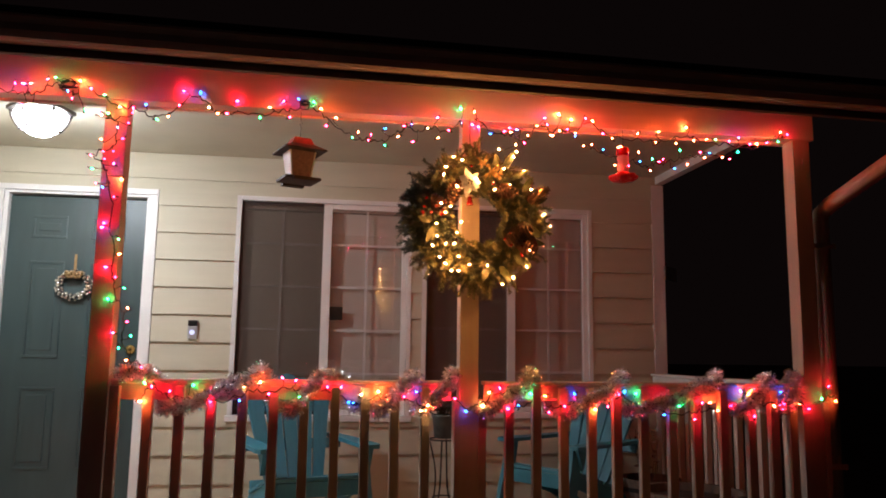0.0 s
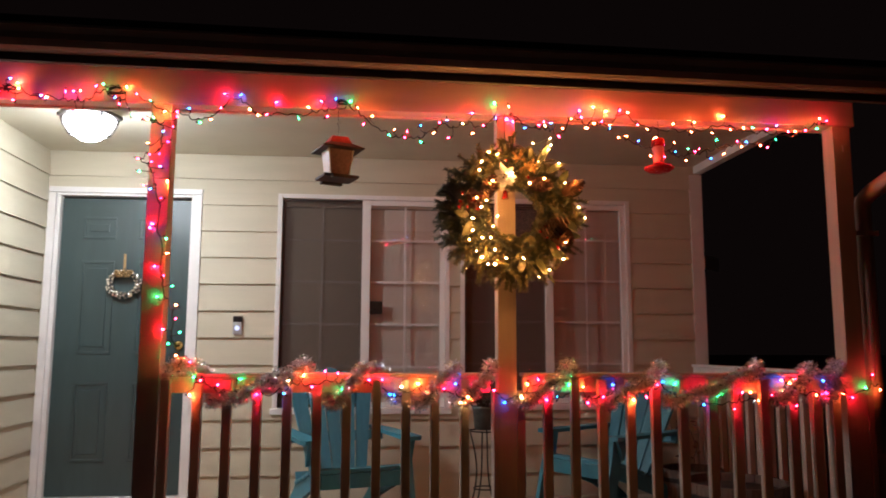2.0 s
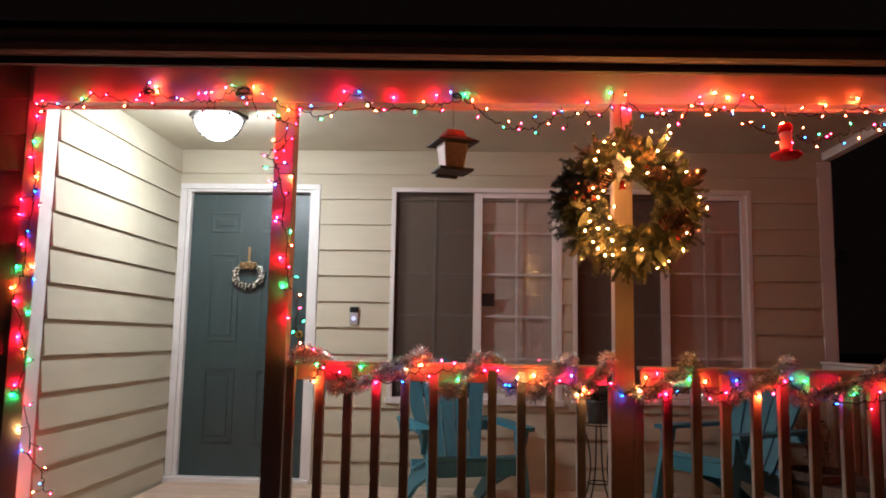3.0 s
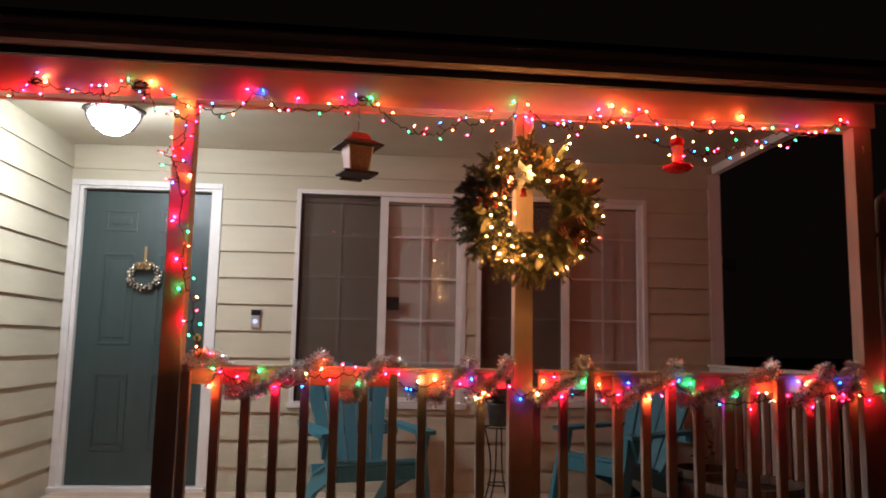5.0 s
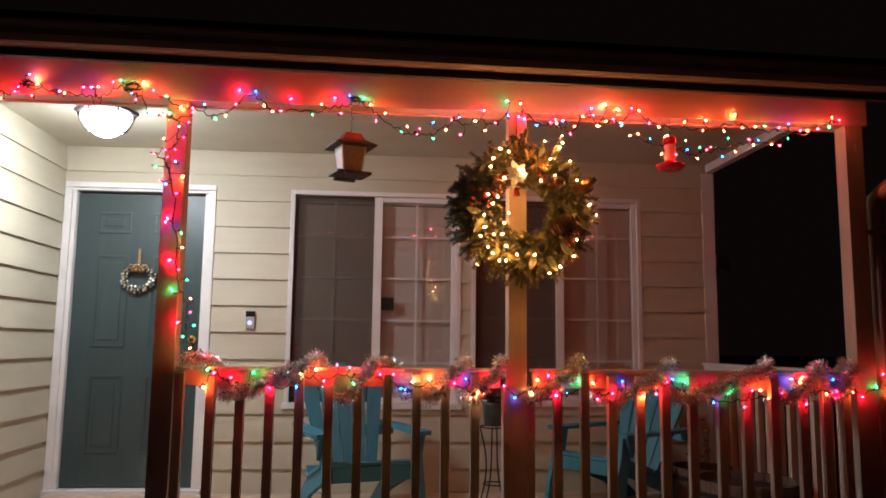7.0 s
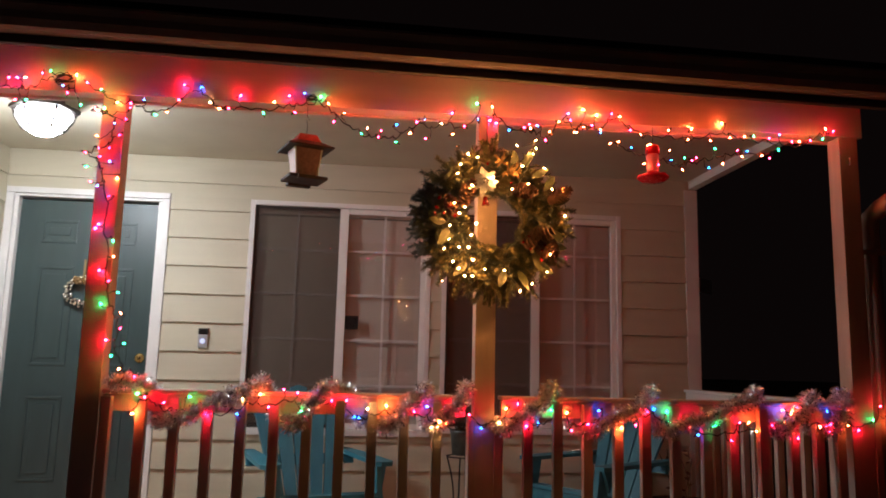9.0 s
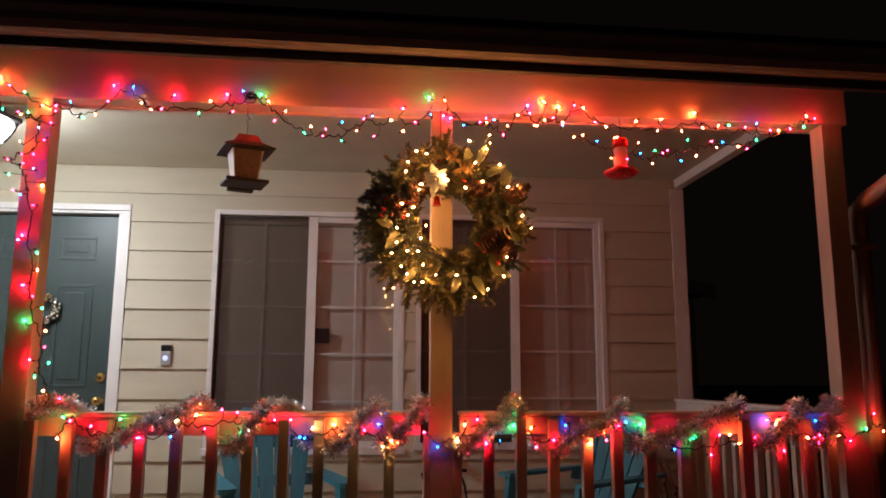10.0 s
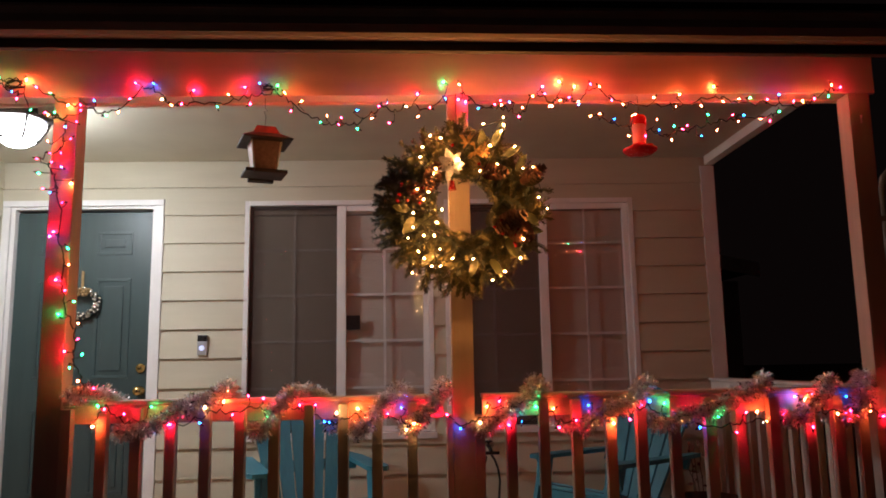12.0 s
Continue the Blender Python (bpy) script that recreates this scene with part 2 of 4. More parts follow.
# house wall behind the porch, with its door and window openings
bm = bmesh.new()
y0, y1 = W + 0.001, W + 0.16
edges = [-4.2, -2.01, -1.05, -0.445, 0.727, 0.865, 2.07, EAST]
box(bm, edges[0], edges[1], y0, y1, -0.45, 2.9)
box(bm, edges[1], edges[2], y0, y1, 2.09, 2.9)
box(bm, edges[1], edges[2], y0, y1, -0.45, -0.002)
box(bm, edges[2], edges[3], y0, y1, -0.45, 2.9)
for a, b in ((edges[3], edges[4]), (edges[5], edges[6])):
    box(bm, a, b, y0, y1, -0.45, 0.60)
    box(bm, a, b, y0, y1, 2.09, 2.9)
box(bm, edges[4], edges[5], y0, y1, -0.45, 2.9)
box(bm, edges[6], edges[7], y0, y1, -0.45, 2.9)
wall_north = solid("wall_north", bm, CREAM, "cream lap-sided house wall behind the porch", "wall", kind="structure")

# the side wall by the door and the house front west of it
wall_west = solid("wall_west", slab(WEST - 0.15, WEST - 0.001, 3.62, W, -0.45, 2.47, bevel=0), CREAM, "cream lap-sided wall beside the front door", "wall", kind="structure")
wall_front = solid("wall_front", slab(-7.0, WEST - 0.155, 3.63, 3.78, -0.45, 2.47, bevel=0), CREAM, "cream lap-sided house front beside the porch", "wall", kind="structure")
bm = bmesh.new()
box(bm, EAST - 0.15, EAST - 0.002, W + 0.165, 12.0, -0.45, 2.45)
solid("wall_east", bm, CREAM, "cream side wall of the house", "wall", kind="structure")
bm = bmesh.new()
box(bm, -7.0, EAST - 0.2, 11.9, 12.0, -0.45, 2.45)
solid("wall_back", bm, ROOM, "plain back wall of the house", "wall", kind="structure")
bm = bmesh.new()
box(bm, -7.1, -7.0, 3.63, 12.0, -0.45, 2.45)
solid("wall_far_west", bm, CREAM, "plain side wall of the house", "wall", kind="structure")
# dim room behind the windows
bm = bmesh.new()
box(bm, -2.0, 2.5, 8.4, 8.5, -0.1, 2.6)
box(bm, -2.1, -2.0, W + 0.165, 8.5, -0.1, 2.6)
box(bm, -2.0, 2.5, W + 0.165, 8.4, -0.1, 0.0)
box(bm, -2.0, 2.5, W + 0.165, 8.4, 2.5, 2.6)
solid("room_shell", bm, ROOM, "dim unlit room behind the windows", "room", kind="structure")

# ceiling of the porch, trim round it
bm = bmesh.new()
box(bm, WEST, 2.60, 3.575, W - 0.016, CEIL, CEIL + 0.03)
solid("ceiling", bm, CEILING, "cream painted porch ceiling", "ceiling", kind="structure")
solid("trim_ceiling_east", slab(2.605, 2.665, 3.575, W - 0.02, 2.335, CEIL + 0.03), TRIM, "pale edge board along the open porch side", "trim", kind="structure")
solid("trim_corner_east", slab(2.575, EAST + 0.004, W - 0.02, W + 0.1, -0.45, CEIL - 0.06), TRIM, "white corner board at the house corner", "trim", kind="structure")
solid("trim_corner_west", slab(WEST - 0.095, WEST + 0.004, 3.60, 3.72, -0.45, 2.42), TRIM, "white corner board beside the porch steps", "trim", kind="structure")

# roof, soffit and the low eave in front of the beam
bm = bmesh.new()
prism(bm, [(2.86, 2.238), (2.86, 2.262), (7.8, 4.3), (12.3, 2.5), (12.3, 2.47), (7.8, 4.25)], -7.4, 3.7)
EAVE = Matrix.Translation((1.8, 0, 2.15)) @ Matrix.Rotation(radians(0.69), 4, "Y") @ Matrix.Translation((-1.8, 0, -2.15))
roof = solid("roof", bm, SHINGLE, "dark shingled roof over porch and house", "roof", kind="structure")
bm = bmesh.new()
prism(bm, [(2.943, 2.137), (3.62, 2.452), (3.62, 2.468), (2.943, 2.153)], -7.3, 3.6)
soffit = solid("soffit", bm, SOFFIT, "dark boarded soffit under the eave", "soffit", kind="structure")
fascia = solid("fascia", slab(-7.3, 3.6, 2.912, 2.940, 2.098, 2.236), SOFFIT, "dark fascia board behind the gutter", "trim", kind="structure")

for ob in (roof, soffit, fascia):
    ob.matrix_basis = EAVE

gutter = thing("gutter", "tan metal gutter along the porch eave", "gutter", EAVE)
bm = bmesh.new()
prism(bm, [(2.909, 2.128), (2.868, 2.128), (2.852, 2.136), (2.838, 2.160), (2.834, 2.185), (2.818, 2.205), (2.818, 2.216), (2.828, 2.216), (2.843, 2.19), (2.848, 2.165), (2.862, 2.142), (2.898, 2.138), (2.900, 2.22), (2.909, 2.22)], -7.3, 3.6)
part("trough", bm, GUTTER, gutter)
for k in range(13):
    x = -6.9 + k * 0.85
    part("gutter_strap", slab(x, x + 0.022, 2.824, 2.905, 2.210, 2.214, bevel=0), GUTTER, gutter)

beam = thing("porch_beam", "cream painted box beam over the porch posts", "beam", pose(0, 0, 0))
part("front_board", slab(-2.06, 2.633, F, F + 0.025, BEAM_LO - 0.0, BEAM_HI), BEAM_PAINT, beam)
part("core", slab(-2.055, 2.606, F + 0.027, F + 0.09, BEAM_LO + 0.004, BEAM_HI, bevel=0.002), BEAM_PAINT, beam)
part("end_board", slab(2.608, 2.6335, F + 0.027, F + 0.125, BEAM_LO + 0.004, BEAM_HI), BEAM_PAINT, beam)
part("back_board", slab(-2.055, 2.60, F + 0.092, F + 0.117, BEAM_LO - 0.006, BEAM_HI + 0.05, bevel=0.002), BEAM_PAINT, beam)


def porch_post(x0, x1, label, sleeve=0.0):
    """A square post on the deck, with a wider casing up to the rail where it carries one."""
    post = thing("porch_post", label, "post", pose((x0 + x1) / 2, F + 0.045, -0.03), "porch posts")
    w = (x1 - x0) / 2
    part("shaft", slab(-w, w, -0.045, 0.045, 0, BEAM_LO + 0.03 - 0.002, bevel=0.004), POST_PAINT, post)
    if sleeve:
        for s in (-1, 1):
            part("casing_board", slab(s * w, s * (w + sleeve), -0.05, 0.03, 0.001, 0.86, bevel=0.003) if s > 0 else slab(-w - sleeve * 0.6, -w, -0.05, 0.03, 0.001, 0.86), POST_PAINT, post)
    return post


porch_post(-0.840, -0.744, "tan square porch post wound with coloured lights")
porch_post(0.788, 0.876, "tan square porch post with a lit wreath", 0.038)
corner_post = porch_post(2.513, 2.606, "tan square porch post at the outer corner", 0.03)
part("nail", tube(bmesh.new(), [(0.0, -0.044, 2.085), (0.0, -0.053, 2.083), (0.0, -0.053, 2.05)], 0.003, 6), POST_PAINT, corner_post)

# ---------------- railings ----------------
BAL = [-0.57, -0.44, -0.308, -0.175, -0.042, 0.09, 0.225, 0.358, 0.49, 0.628, 1.016, 1.145, 1.275, 1.41, 1.532, 1.665, 1.806, 1.928, 2.065, 2.207, 2.323, 2.423]
baluster_mesh = mesh_of("baluster", slab(-0.020, 0.020, -0.019, 0.019, 0.05, 0.886, bevel=0.003), RAIL_PAINT)


def railing(name_label, a, b, places, m, white=False):
    rail = thing("porch_railing", name_label, "railing", m, "porch railings")
    part("rail_cap", slab(a, b, -0.014, 0.095, 0.897, 0.914, bevel=0.005), TRIM if white else RAIL_PAINT, rail)
    part("rail_board", slab(a, b, 0.0, 0.038, 0.826, 0.895), TRIM if white else RAIL_PAINT, rail)
    part("bottom_rail", slab(a, b, 0.0, 0.038, 0.09, 0.18), RAIL_PAINT, rail)
    for x in places:
        ob = part("baluster", baluster_mesh, None, rail)
        ob.location = (x, 0.0575 if white else -0.0195, 0)
    return rail


railing("cream painted railing hung with tinsel and coloured lights", -0.732, 0.75, [-0.708] + [x for x in BAL if x < 0.7], pose(0, F, 0))
railing("cream painted railing hung with tinsel and coloured lights", 0.906, 2.522, [x for x in BAL if x > 0.9], pose(0, F, 0))
railing("pale painted side railing between post and house", -1.765, -0.02, [-1.70 + 0.125 * k for k in range(14)], pose(2.545, 3.575, 0, 0, 0, -90), True)

# ---------------- door ----------------
door_frame = thing("door_frame", "white painted casing round the front door", "trim", pose(0, 0, 0), kind="structure")
part("casing", slab(-2.040, -1.992, W - 0.024, W + 0.12, 0, 2.092), TRIM, door_frame)
part("casing", slab(-1.050, -1.002, W - 0.024, W + 0.12, 0, 2.092), TRIM, door_frame)
part("head_casing", slab(-2.040, -1.002, W - 0.024, W + 0.12, 2.094, 2.133), TRIM, door_frame)
part("jamb", slab(-1.991, -1.964, W - 0.006, W + 0.12, 0, 2.074), TRIM, door_frame)
part("jamb", slab(-1.078, -1.051, W - 0.006, W + 0.12, 0, 2.074), TRIM, door_frame)
part("head", slab(-1.991, -1.051, W - 0.006, W + 0.12, 2.0755, 2.0925), TRIM, door_frame)
part("threshold", slab(-2.04, -1.01, W - 0.06, W + 0.12, -0.03, 0.026), TRIM, door_frame)

door = thing("door_1", "closed dark teal six-panel front door", "door", pose(-1.515, W + 0.034, 0.03), kind="structure")
part("slab", slab(-0.447, 0.447, 0.0, 0.044, 0.0, 2.03), DOOR, door)
for px in (-0.188, 0.188):
    for z0, z1 in ((0.225, 0.755), (0.945, 1.59), (1.745, 1.90)):
        # raised panel in a moulded ring
        bm = bmesh.new()
        w = 0.112
        for a, b, c, d in ((px - w, px + w, z0, z0 + 0.02), (px - w, px + w, z1 - 0.02, z1), (px - w, px - w + 0.02, z0 + 0.02, z1 - 0.02), (px + w - 0.02, px + w, z0 + 0.02, z1 - 0.02)):
            box(bm, a, b, -0.006, 0.004, c, d, 0.0045)
        part("panel_moulding", bm, DOOR, door)
        part("panel", slab(px - w + 0.045, px + w - 0.045, -0.007, 0.004, z0 + 0.05, z1 - 0.05, bevel=0.0055), DOOR, door)
knob_profile = [(0.030, 0), (0.031, 0.006), (0.014, 0.012), (0.012, 0.03), (0.024, 0.04), (0.030, 0.052), (0.024, 0.066), (0.006, 0.071)]
for z, name, prof in ((0.865, "door_knob", knob_profile), (1.008, "deadbolt", [(0.031, 0), (0.031, 0.008), (0.026, 0.016), (0.012, 0.02), (0.011, 0.022)])):
    bm = lathe(bmesh.new(), prof, 20)
    bmesh.ops.rotate(bm, verts=bm.verts, matrix=Matrix.Rotation(radians(90), 3, "X"))
    bmesh.ops.translate(bm, verts=bm.verts, vec=(0.385, 0.0, z))
    part(name, bm, BRASS, door, "polished brass " + name.replace("_", " "))

# ---------------- windows ----------------
def window(name, x0, x1, z0, z1, mid, label):
    win = thing(name, label, "window", pose(x0, W, z0), kind="structure")
    w, h, m = x1 - x0, z1 - z0, mid - x0
    t = 0.032
    fr = part("window_frame", slab(0, t, -0.02, 0.085, 0.02, h), TRIM, win)
    part("window_frame", slab(w - t, w, -0.02, 0.085, 0.02, h), TRIM, win)
    part("window_frame", slab(t + 0.001, w - t - 0.001, -0.02, 0.085, h - t, h), TRIM, win)
    part("window_sill", slab(-0.012, w + 0.012, -0.038, 0.085, -0.006, 0.034), TRIM, win)
    # sliding sash on the far side, fixed half behind an insect screen
    s = 0.035
    for a, b, c, d in ((m - 0.028, m + 0.030, 0.036, h - t - 0.001), (w - t - s, w - t - 0.002, 0.036, h - t - 0.001)):
        part("sash_stile", slab(a, b, 0.0, 0.04, c, d), TRIM, win)
    for c in (0.036, h - t - s - 0.002):
        part("sash_rail", slab(m + 0.032, w - t - s - 0.002, 0.002, 0.04, c, c + s), TRIM, win)
    part("screen_frame", slab(t + 0.001, t + 0.016, 0.004, 0.018, 0.036, h - t - 0.001), BRONZE, win, "dark insect screen frame")
    part("screen_frame", slab(t + 0.017, m - 0.03, 0.004, 0.018, h - t - 0.018, h - t - 0.002), BRONZE, win, "dark insect screen frame")
    part("insect_screen", slab(t + 0.017, m - 0.03, 0.010, 0.0105, 0.037, h - t - 0.02, bevel=0), SCREEN, win, "fine grey mesh")
    for a, b, y in ((t + 0.002, m - 0.03, 0.045), (m + 0.032, w - t - s - 0.003, 0.020)):
        ob = part("pane", slab(a, b, y, y + 0.0006, 0.037, h - t - 0.003, bevel=0), GLASS, win, "clear window glass")
        ob.visible_shadow = False
        part("muntin", slab((a + b) / 2 - 0.008, (a + b) / 2 + 0.008, y + 0.008, y + 0.014, 0.04, h - t - 0.004, bevel=0.002), MUNTIN, win)
        for k in range(4):
            z = 0.315 + k * 0.302
            part("muntin", slab(a, b, y + 0.0145, y + 0.020, z - 0.008, z + 0.008, bevel=0.002), MUNTIN, win)
    return win


window("window_1", -0.475, 0.757, 0.575, 2.117, 0.155, "white vinyl sliding window reflecting coloured lights")
window("window_2", 0.835, 2.10, 0.60, 2.117, 1.49, "white vinyl sliding window with blinds drawn")

slat_mesh = mesh_of("blind_slat", slab(0, 1.15, -0.0125, 0.0125, -0.0007, 0.0007, bevel=0), BLIND)
for x0, z0 in ((-0.436, 0.64), (0.890, 0.66)):
    blind = thing("window_blind", "closed beige horizontal slat blind behind glass", "blind", pose(x0, W + 0.071, z0), "window blinds")
    part("head_rail", slab(0, 1.15, -0.005, 0.025, 1.40, 1.44), BLIND, blind)
    part("bottom_bar", slab(0, 1.15, -0.005, 0.012, 0.0, 0.015), BLIND, blind)
    for k in range(66):
        ob = part("slat", slat_mesh, None, blind)
        ob.location, ob.rotation_euler = (0, 0, 0.025 + k * 0.0208), (radians(71 + 2 * math.sin(k * 1.7)), 0, 0)
    for x in (0.12, 0.98):
        part("ladder_cord", tube(bmesh.new(), [(x, -0.0045, 0.01), (x, -0.0045, 1.41)], 0.0012, 5), BLIND, blind)

sign = solid("window_sign", slab(0.187, 0.277, W + 0.013, W + 0.0195, 1.263, 1.355), BLACK_PLASTIC, "small black square plaque on the window sash", "sign")

# ---------------- doorbell ----------------
bell = thing("doorbell", "silver and black video doorbell on the siding", "doorbell", pose(-0.725, W - 0.015, 1.115))
part("body", slab(-0.031, 0.031, -0.024, 0.004, 0.0, 0.085, bevel=0.006), SATIN, bell, "pale satin lower body")
part("lens_cover", slab(-0.031, 0.031, -0.0245, 0.004, 0.0855, 0.126, bevel=0.006), BLACK_PLASTIC, bell, "glossy black lens cover")
bm = lathe(bmesh.new(), [(0.014, 0), (0.017, 0.002), (0.017, 0.004), (0.0125, 0.0045)], 24)
bmesh.ops.rotate(bm, verts=bm.verts, matrix=Matrix.Rotation(radians(90), 3, "X"))
bmesh.ops.translate(bm, verts=bm.verts, vec=(0, -0.024, 0.043))
part("button_ring", bm, glow("doorbell_ring", (0.62, 0.70, 1.0), 0.5), bell, "blue lit ring")

# ---------------- ceiling lamp ----------------
lamp = thing("ceiling_lamp", "lit six-sided flush ceiling lamp with dark metal frame", "lamp", pose(-1.395, 4.25, CEIL, 0, 0, 12))
part("rim", lathe(bmesh.new(), [(0.02, -0.001), (0.088, -0.001), (0.094, -0.046), (0.164, -0.060), (0.172, -0.066), (0.172, -0.084), (0.146, -0.092), (0.02, -0.090)], 6, flat=True), BRONZE, lamp)
part("glass_bowl", lathe(bmesh.new(), [(0.02, -0.094), (0.134, -0.094), (0.126, -0.124), (0.092, -0.182), (0.02, -0.183)], 6, flat=True), LAMP_GLASS, lamp, "glowing frosted glass panels")
part("glass_dome", lathe(bmesh.new(), [(0.072, -0.186), (0.064, -0.200), (0.043, -0.211), (0.012, -0.216)], 20), LAMP_DOME, lamp, "glowing rounded glass end")
for k in range(6):
    a = 2 * math.pi * k / 6
    pts = [(r * math.cos(a), r * math.sin(a), z) for r, z in ((0.150, -0.088), (0.138, -0.126), (0.101, -0.186))]
    part("rib", tube(bmesh.new(), pts, 0.008, 5), BRONZE, lamp)
    n = 2 * math.pi * (k + 1) / 6
    part("lower_bar", tube(bmesh.new(), [(0.101 * math.cos(a), 0.101 * math.sin(a), -0.186), (0.101 * math.cos(n), 0.101 * math.sin(n), -0.186)], 0.006, 5), BRONZE, lamp)

# ---------------- downspout ----------------
spout = thing("downspout", "brown painted downspout elbowing to the corner post", "downspout", pose(0, 0, 0))
bm = bmesh.new()
tube(bm, [(2.69, 3.545, -0.42), (2.69, 3.545, 1.735), (2.694, 3.54, 1.785), (2.71, 3.50, 1.82), (2.93, 2.965, 2.11), (2.943, 2.925, 2.13), (2.948, 2.888, 2.15)], 0.042, 4)
part("pipe", bm, POST_PAINT, spout)
for z in (0.5, 1.6):
    part("strap", slab(2.625, 2.745, 3.508, 3.512, z, z + 0.025, bevel=0), POST_PAINT, spout)

# ---------------- hanging feeders ----------------
feeder = thing("bird_feeder", "dark house-shaped bird feeder with red roof cap hanging from beam", "bird feeder", pose(0.023, 3.50, 1.816, 0, 0, 21) @ Matrix.Diagonal((0.97, 0.97, 0.93, 1)))
part("tray", slab(-0.088, 0.088, -0.075, 0.075, 0.004, 0.019, bevel=0.005), FEEDWOOD, feeder)
for s in (-1, 1):
    part("perch_ledge", slab(-0.055, 0.055, s * 0.088 - 0.018, s * 0.088 + 0.018, -0.006, 0.010, bevel=0.004), FEEDWOOD, feeder)
bm = bmesh.new()
lathe(bm, [(0.058, 0.021), (0.081, 0.155)], 4, flat=True)
bmesh.ops.rotate(bm, verts=bm.verts, matrix=Matrix.Rotation(radians(45), 3, "Z"))
part("hopper", bm, SEED, feeder, "reddish seed behind clear sides")
for s in (-1, 1):
    bm = bmesh.new()
    lo = [bm.verts.new((s * x, y, 0.021)) for x, y in ((0.043, -0.042), (0.043, 0.042), (0.049, 0.042), (0.049, -0.042))]
    hi = [bm.verts.new((s * x, y, 0.153)) for x, y in ((0.059, -0.058), (0.059, 0.058), (0.065, 0.058), (0.065, -0.058))]
    bm.faces.new(lo), bm.faces.new(hi)
    for i in range(4):
        bm.faces.new((lo[i], lo[(i + 1) % 4], hi[(i + 1) % 4], hi[i]))
    bmesh.ops.recalc_face_normals(bm, faces=bm.faces[:])
    part("side_panel", bm, WHITE_PLASTIC, feeder, "pale side panel")
bm = bmesh.new()
lathe(bm, [(0.146, 0.150), (0.148, 0.156), (0.080, 0.186), (0.075, 0.184)], 4, flat=True)
bmesh.ops.rotate(bm, verts=bm.verts, matrix=Matrix.Rotation(radians(45), 3, "Z"))
part("roof", bm, FEEDWOOD, feeder, "dark overhanging roof")
bm = bmesh.new()
lathe(bm, [(0.082, 0.180), (0.070, 0.200), (0.056, 0.222), (0.02, 0.226)], 4, flat=True)
bmesh.ops.rotate(bm, verts=bm.verts, matrix=Matrix.Rotation(radians(45), 3, "Z"))
part("roof_cap", bm, COPPER, feeder, "rusty red cap")
part("hanging_wire", tube(bmesh.new(), [(0, 0, 0.225), (0.004, 0, 0.28), (-0.004, 0, 0.30), (0.012, 0, 0.305), (0.0, 0, 0.32), (0, 0.0, 0.372)], 0.0014, 5), IRON, feeder)

hummer = thing("hummingbird_feeder", "red and clear bottle feeder hanging from the beam", "bird feeder", pose(1.604, 3.50, 1.892) @ Matrix.Scale(0.9, 4))
bm = lathe(bmesh.new(), [(0.02, 0.0), (0.055, 0.004), (0.078, 0.020), (0.082, 0.030), (0.070, 0.038), (0.040, 0.046), (0.034, 0.055)], 28)
part("dish", bm, RED_PLASTIC, hummer, "glossy red dish")
for k in range(5):
    a = 2 * math.pi * k / 5 + 0.3
    bm = lathe(bmesh.new(), [(0.016, 0.034), (0.018, 0.041), (0.006, 0.046)], 8, (0.058 * math.cos(a), 0.058 * math.sin(a), 0))
    part("flower_port", bm, RED_PLASTIC, hummer)
part("bottle", lathe(bmesh.new(), [(0.026, 0.055), (0.031, 0.065), (0.033, 0.10), (0.031, 0.145), (0.028, 0.15)], 20), BOTTLE, hummer, "clear bottle tinted pink")
part("cap", lathe(bmesh.new(), [(0.036, 0.148), (0.037, 0.18), (0.030, 0.195), (0.008, 0.20)], 20), RED_PLASTIC, hummer, "red bottle cap")
part("hanging_wire", tube(bmesh.new(), [(0, 0, 0.198), (0.003, 0, 0.24), (0, 0, 0.30)], 0.0014, 5), IRON, hummer)

# ---------------- silver bead wreath on the door ----------------
ball_mesh = {}
for nm, mt, r in (("bead", CHAMPAGNE, 0.0108), ("gold_bead", GOLD, 0.012)):
    bm = bmesh.new()
    bmesh.ops.create_icosphere(bm, subdivisions=2, radius=r)
    for f in bm.faces:
        f.smooth = True
    ball_mesh[nm] = mesh_of(nm, bm, mt)
dw = thing("door_wreath", "small silver bead wreath hung by gold ribbon", "wreath", pose(-1.512, W + 0.0, 1.462))
rng = random.Random(5)
part("ring", tube(bmesh.new(), [(0.095 * math.cos(a / 24 * 2 * math.pi), 0, 0.080 * math.sin(a / 24 * 2 * math.pi)) for a in range(25)], 0.012, 8), FEEDWOOD, dw)
for row, (rad, yy) in enumerate(((0.112, -0.004), (0.098, -0.018), (0.082, -0.006))):
    for k in range((26, 24, 18)[row]):
        a = 2 * math.pi * (k + 0.5 * row) / (26, 24, 18)[row]
        ob = part("bead", ball_mesh["bead"], None, dw)
        ob.location = (rad * math.cos(a) + rng.uniform(-0.006, 0.006), yy + rng.uniform(-0.008, 0.006), rad * 0.86 * math.sin(a) + rng.uniform(-0.006, 0.006))
for k in range(14):
    ob = part("gold_bead", ball_mesh["gold_bead"], None, dw)
    ob.location = (-0.050 + 0.008 * k, -0.03 + 0.006 * math.cos(k * 3.1), 0.066 + 0.018 * math.sin(k * 2.1))
part("ribbon", slab(-0.008, 0.008, -0.002, 0.0, 0.08, 0.205, bevel=0), GOLD, dw, "gold ribbon")

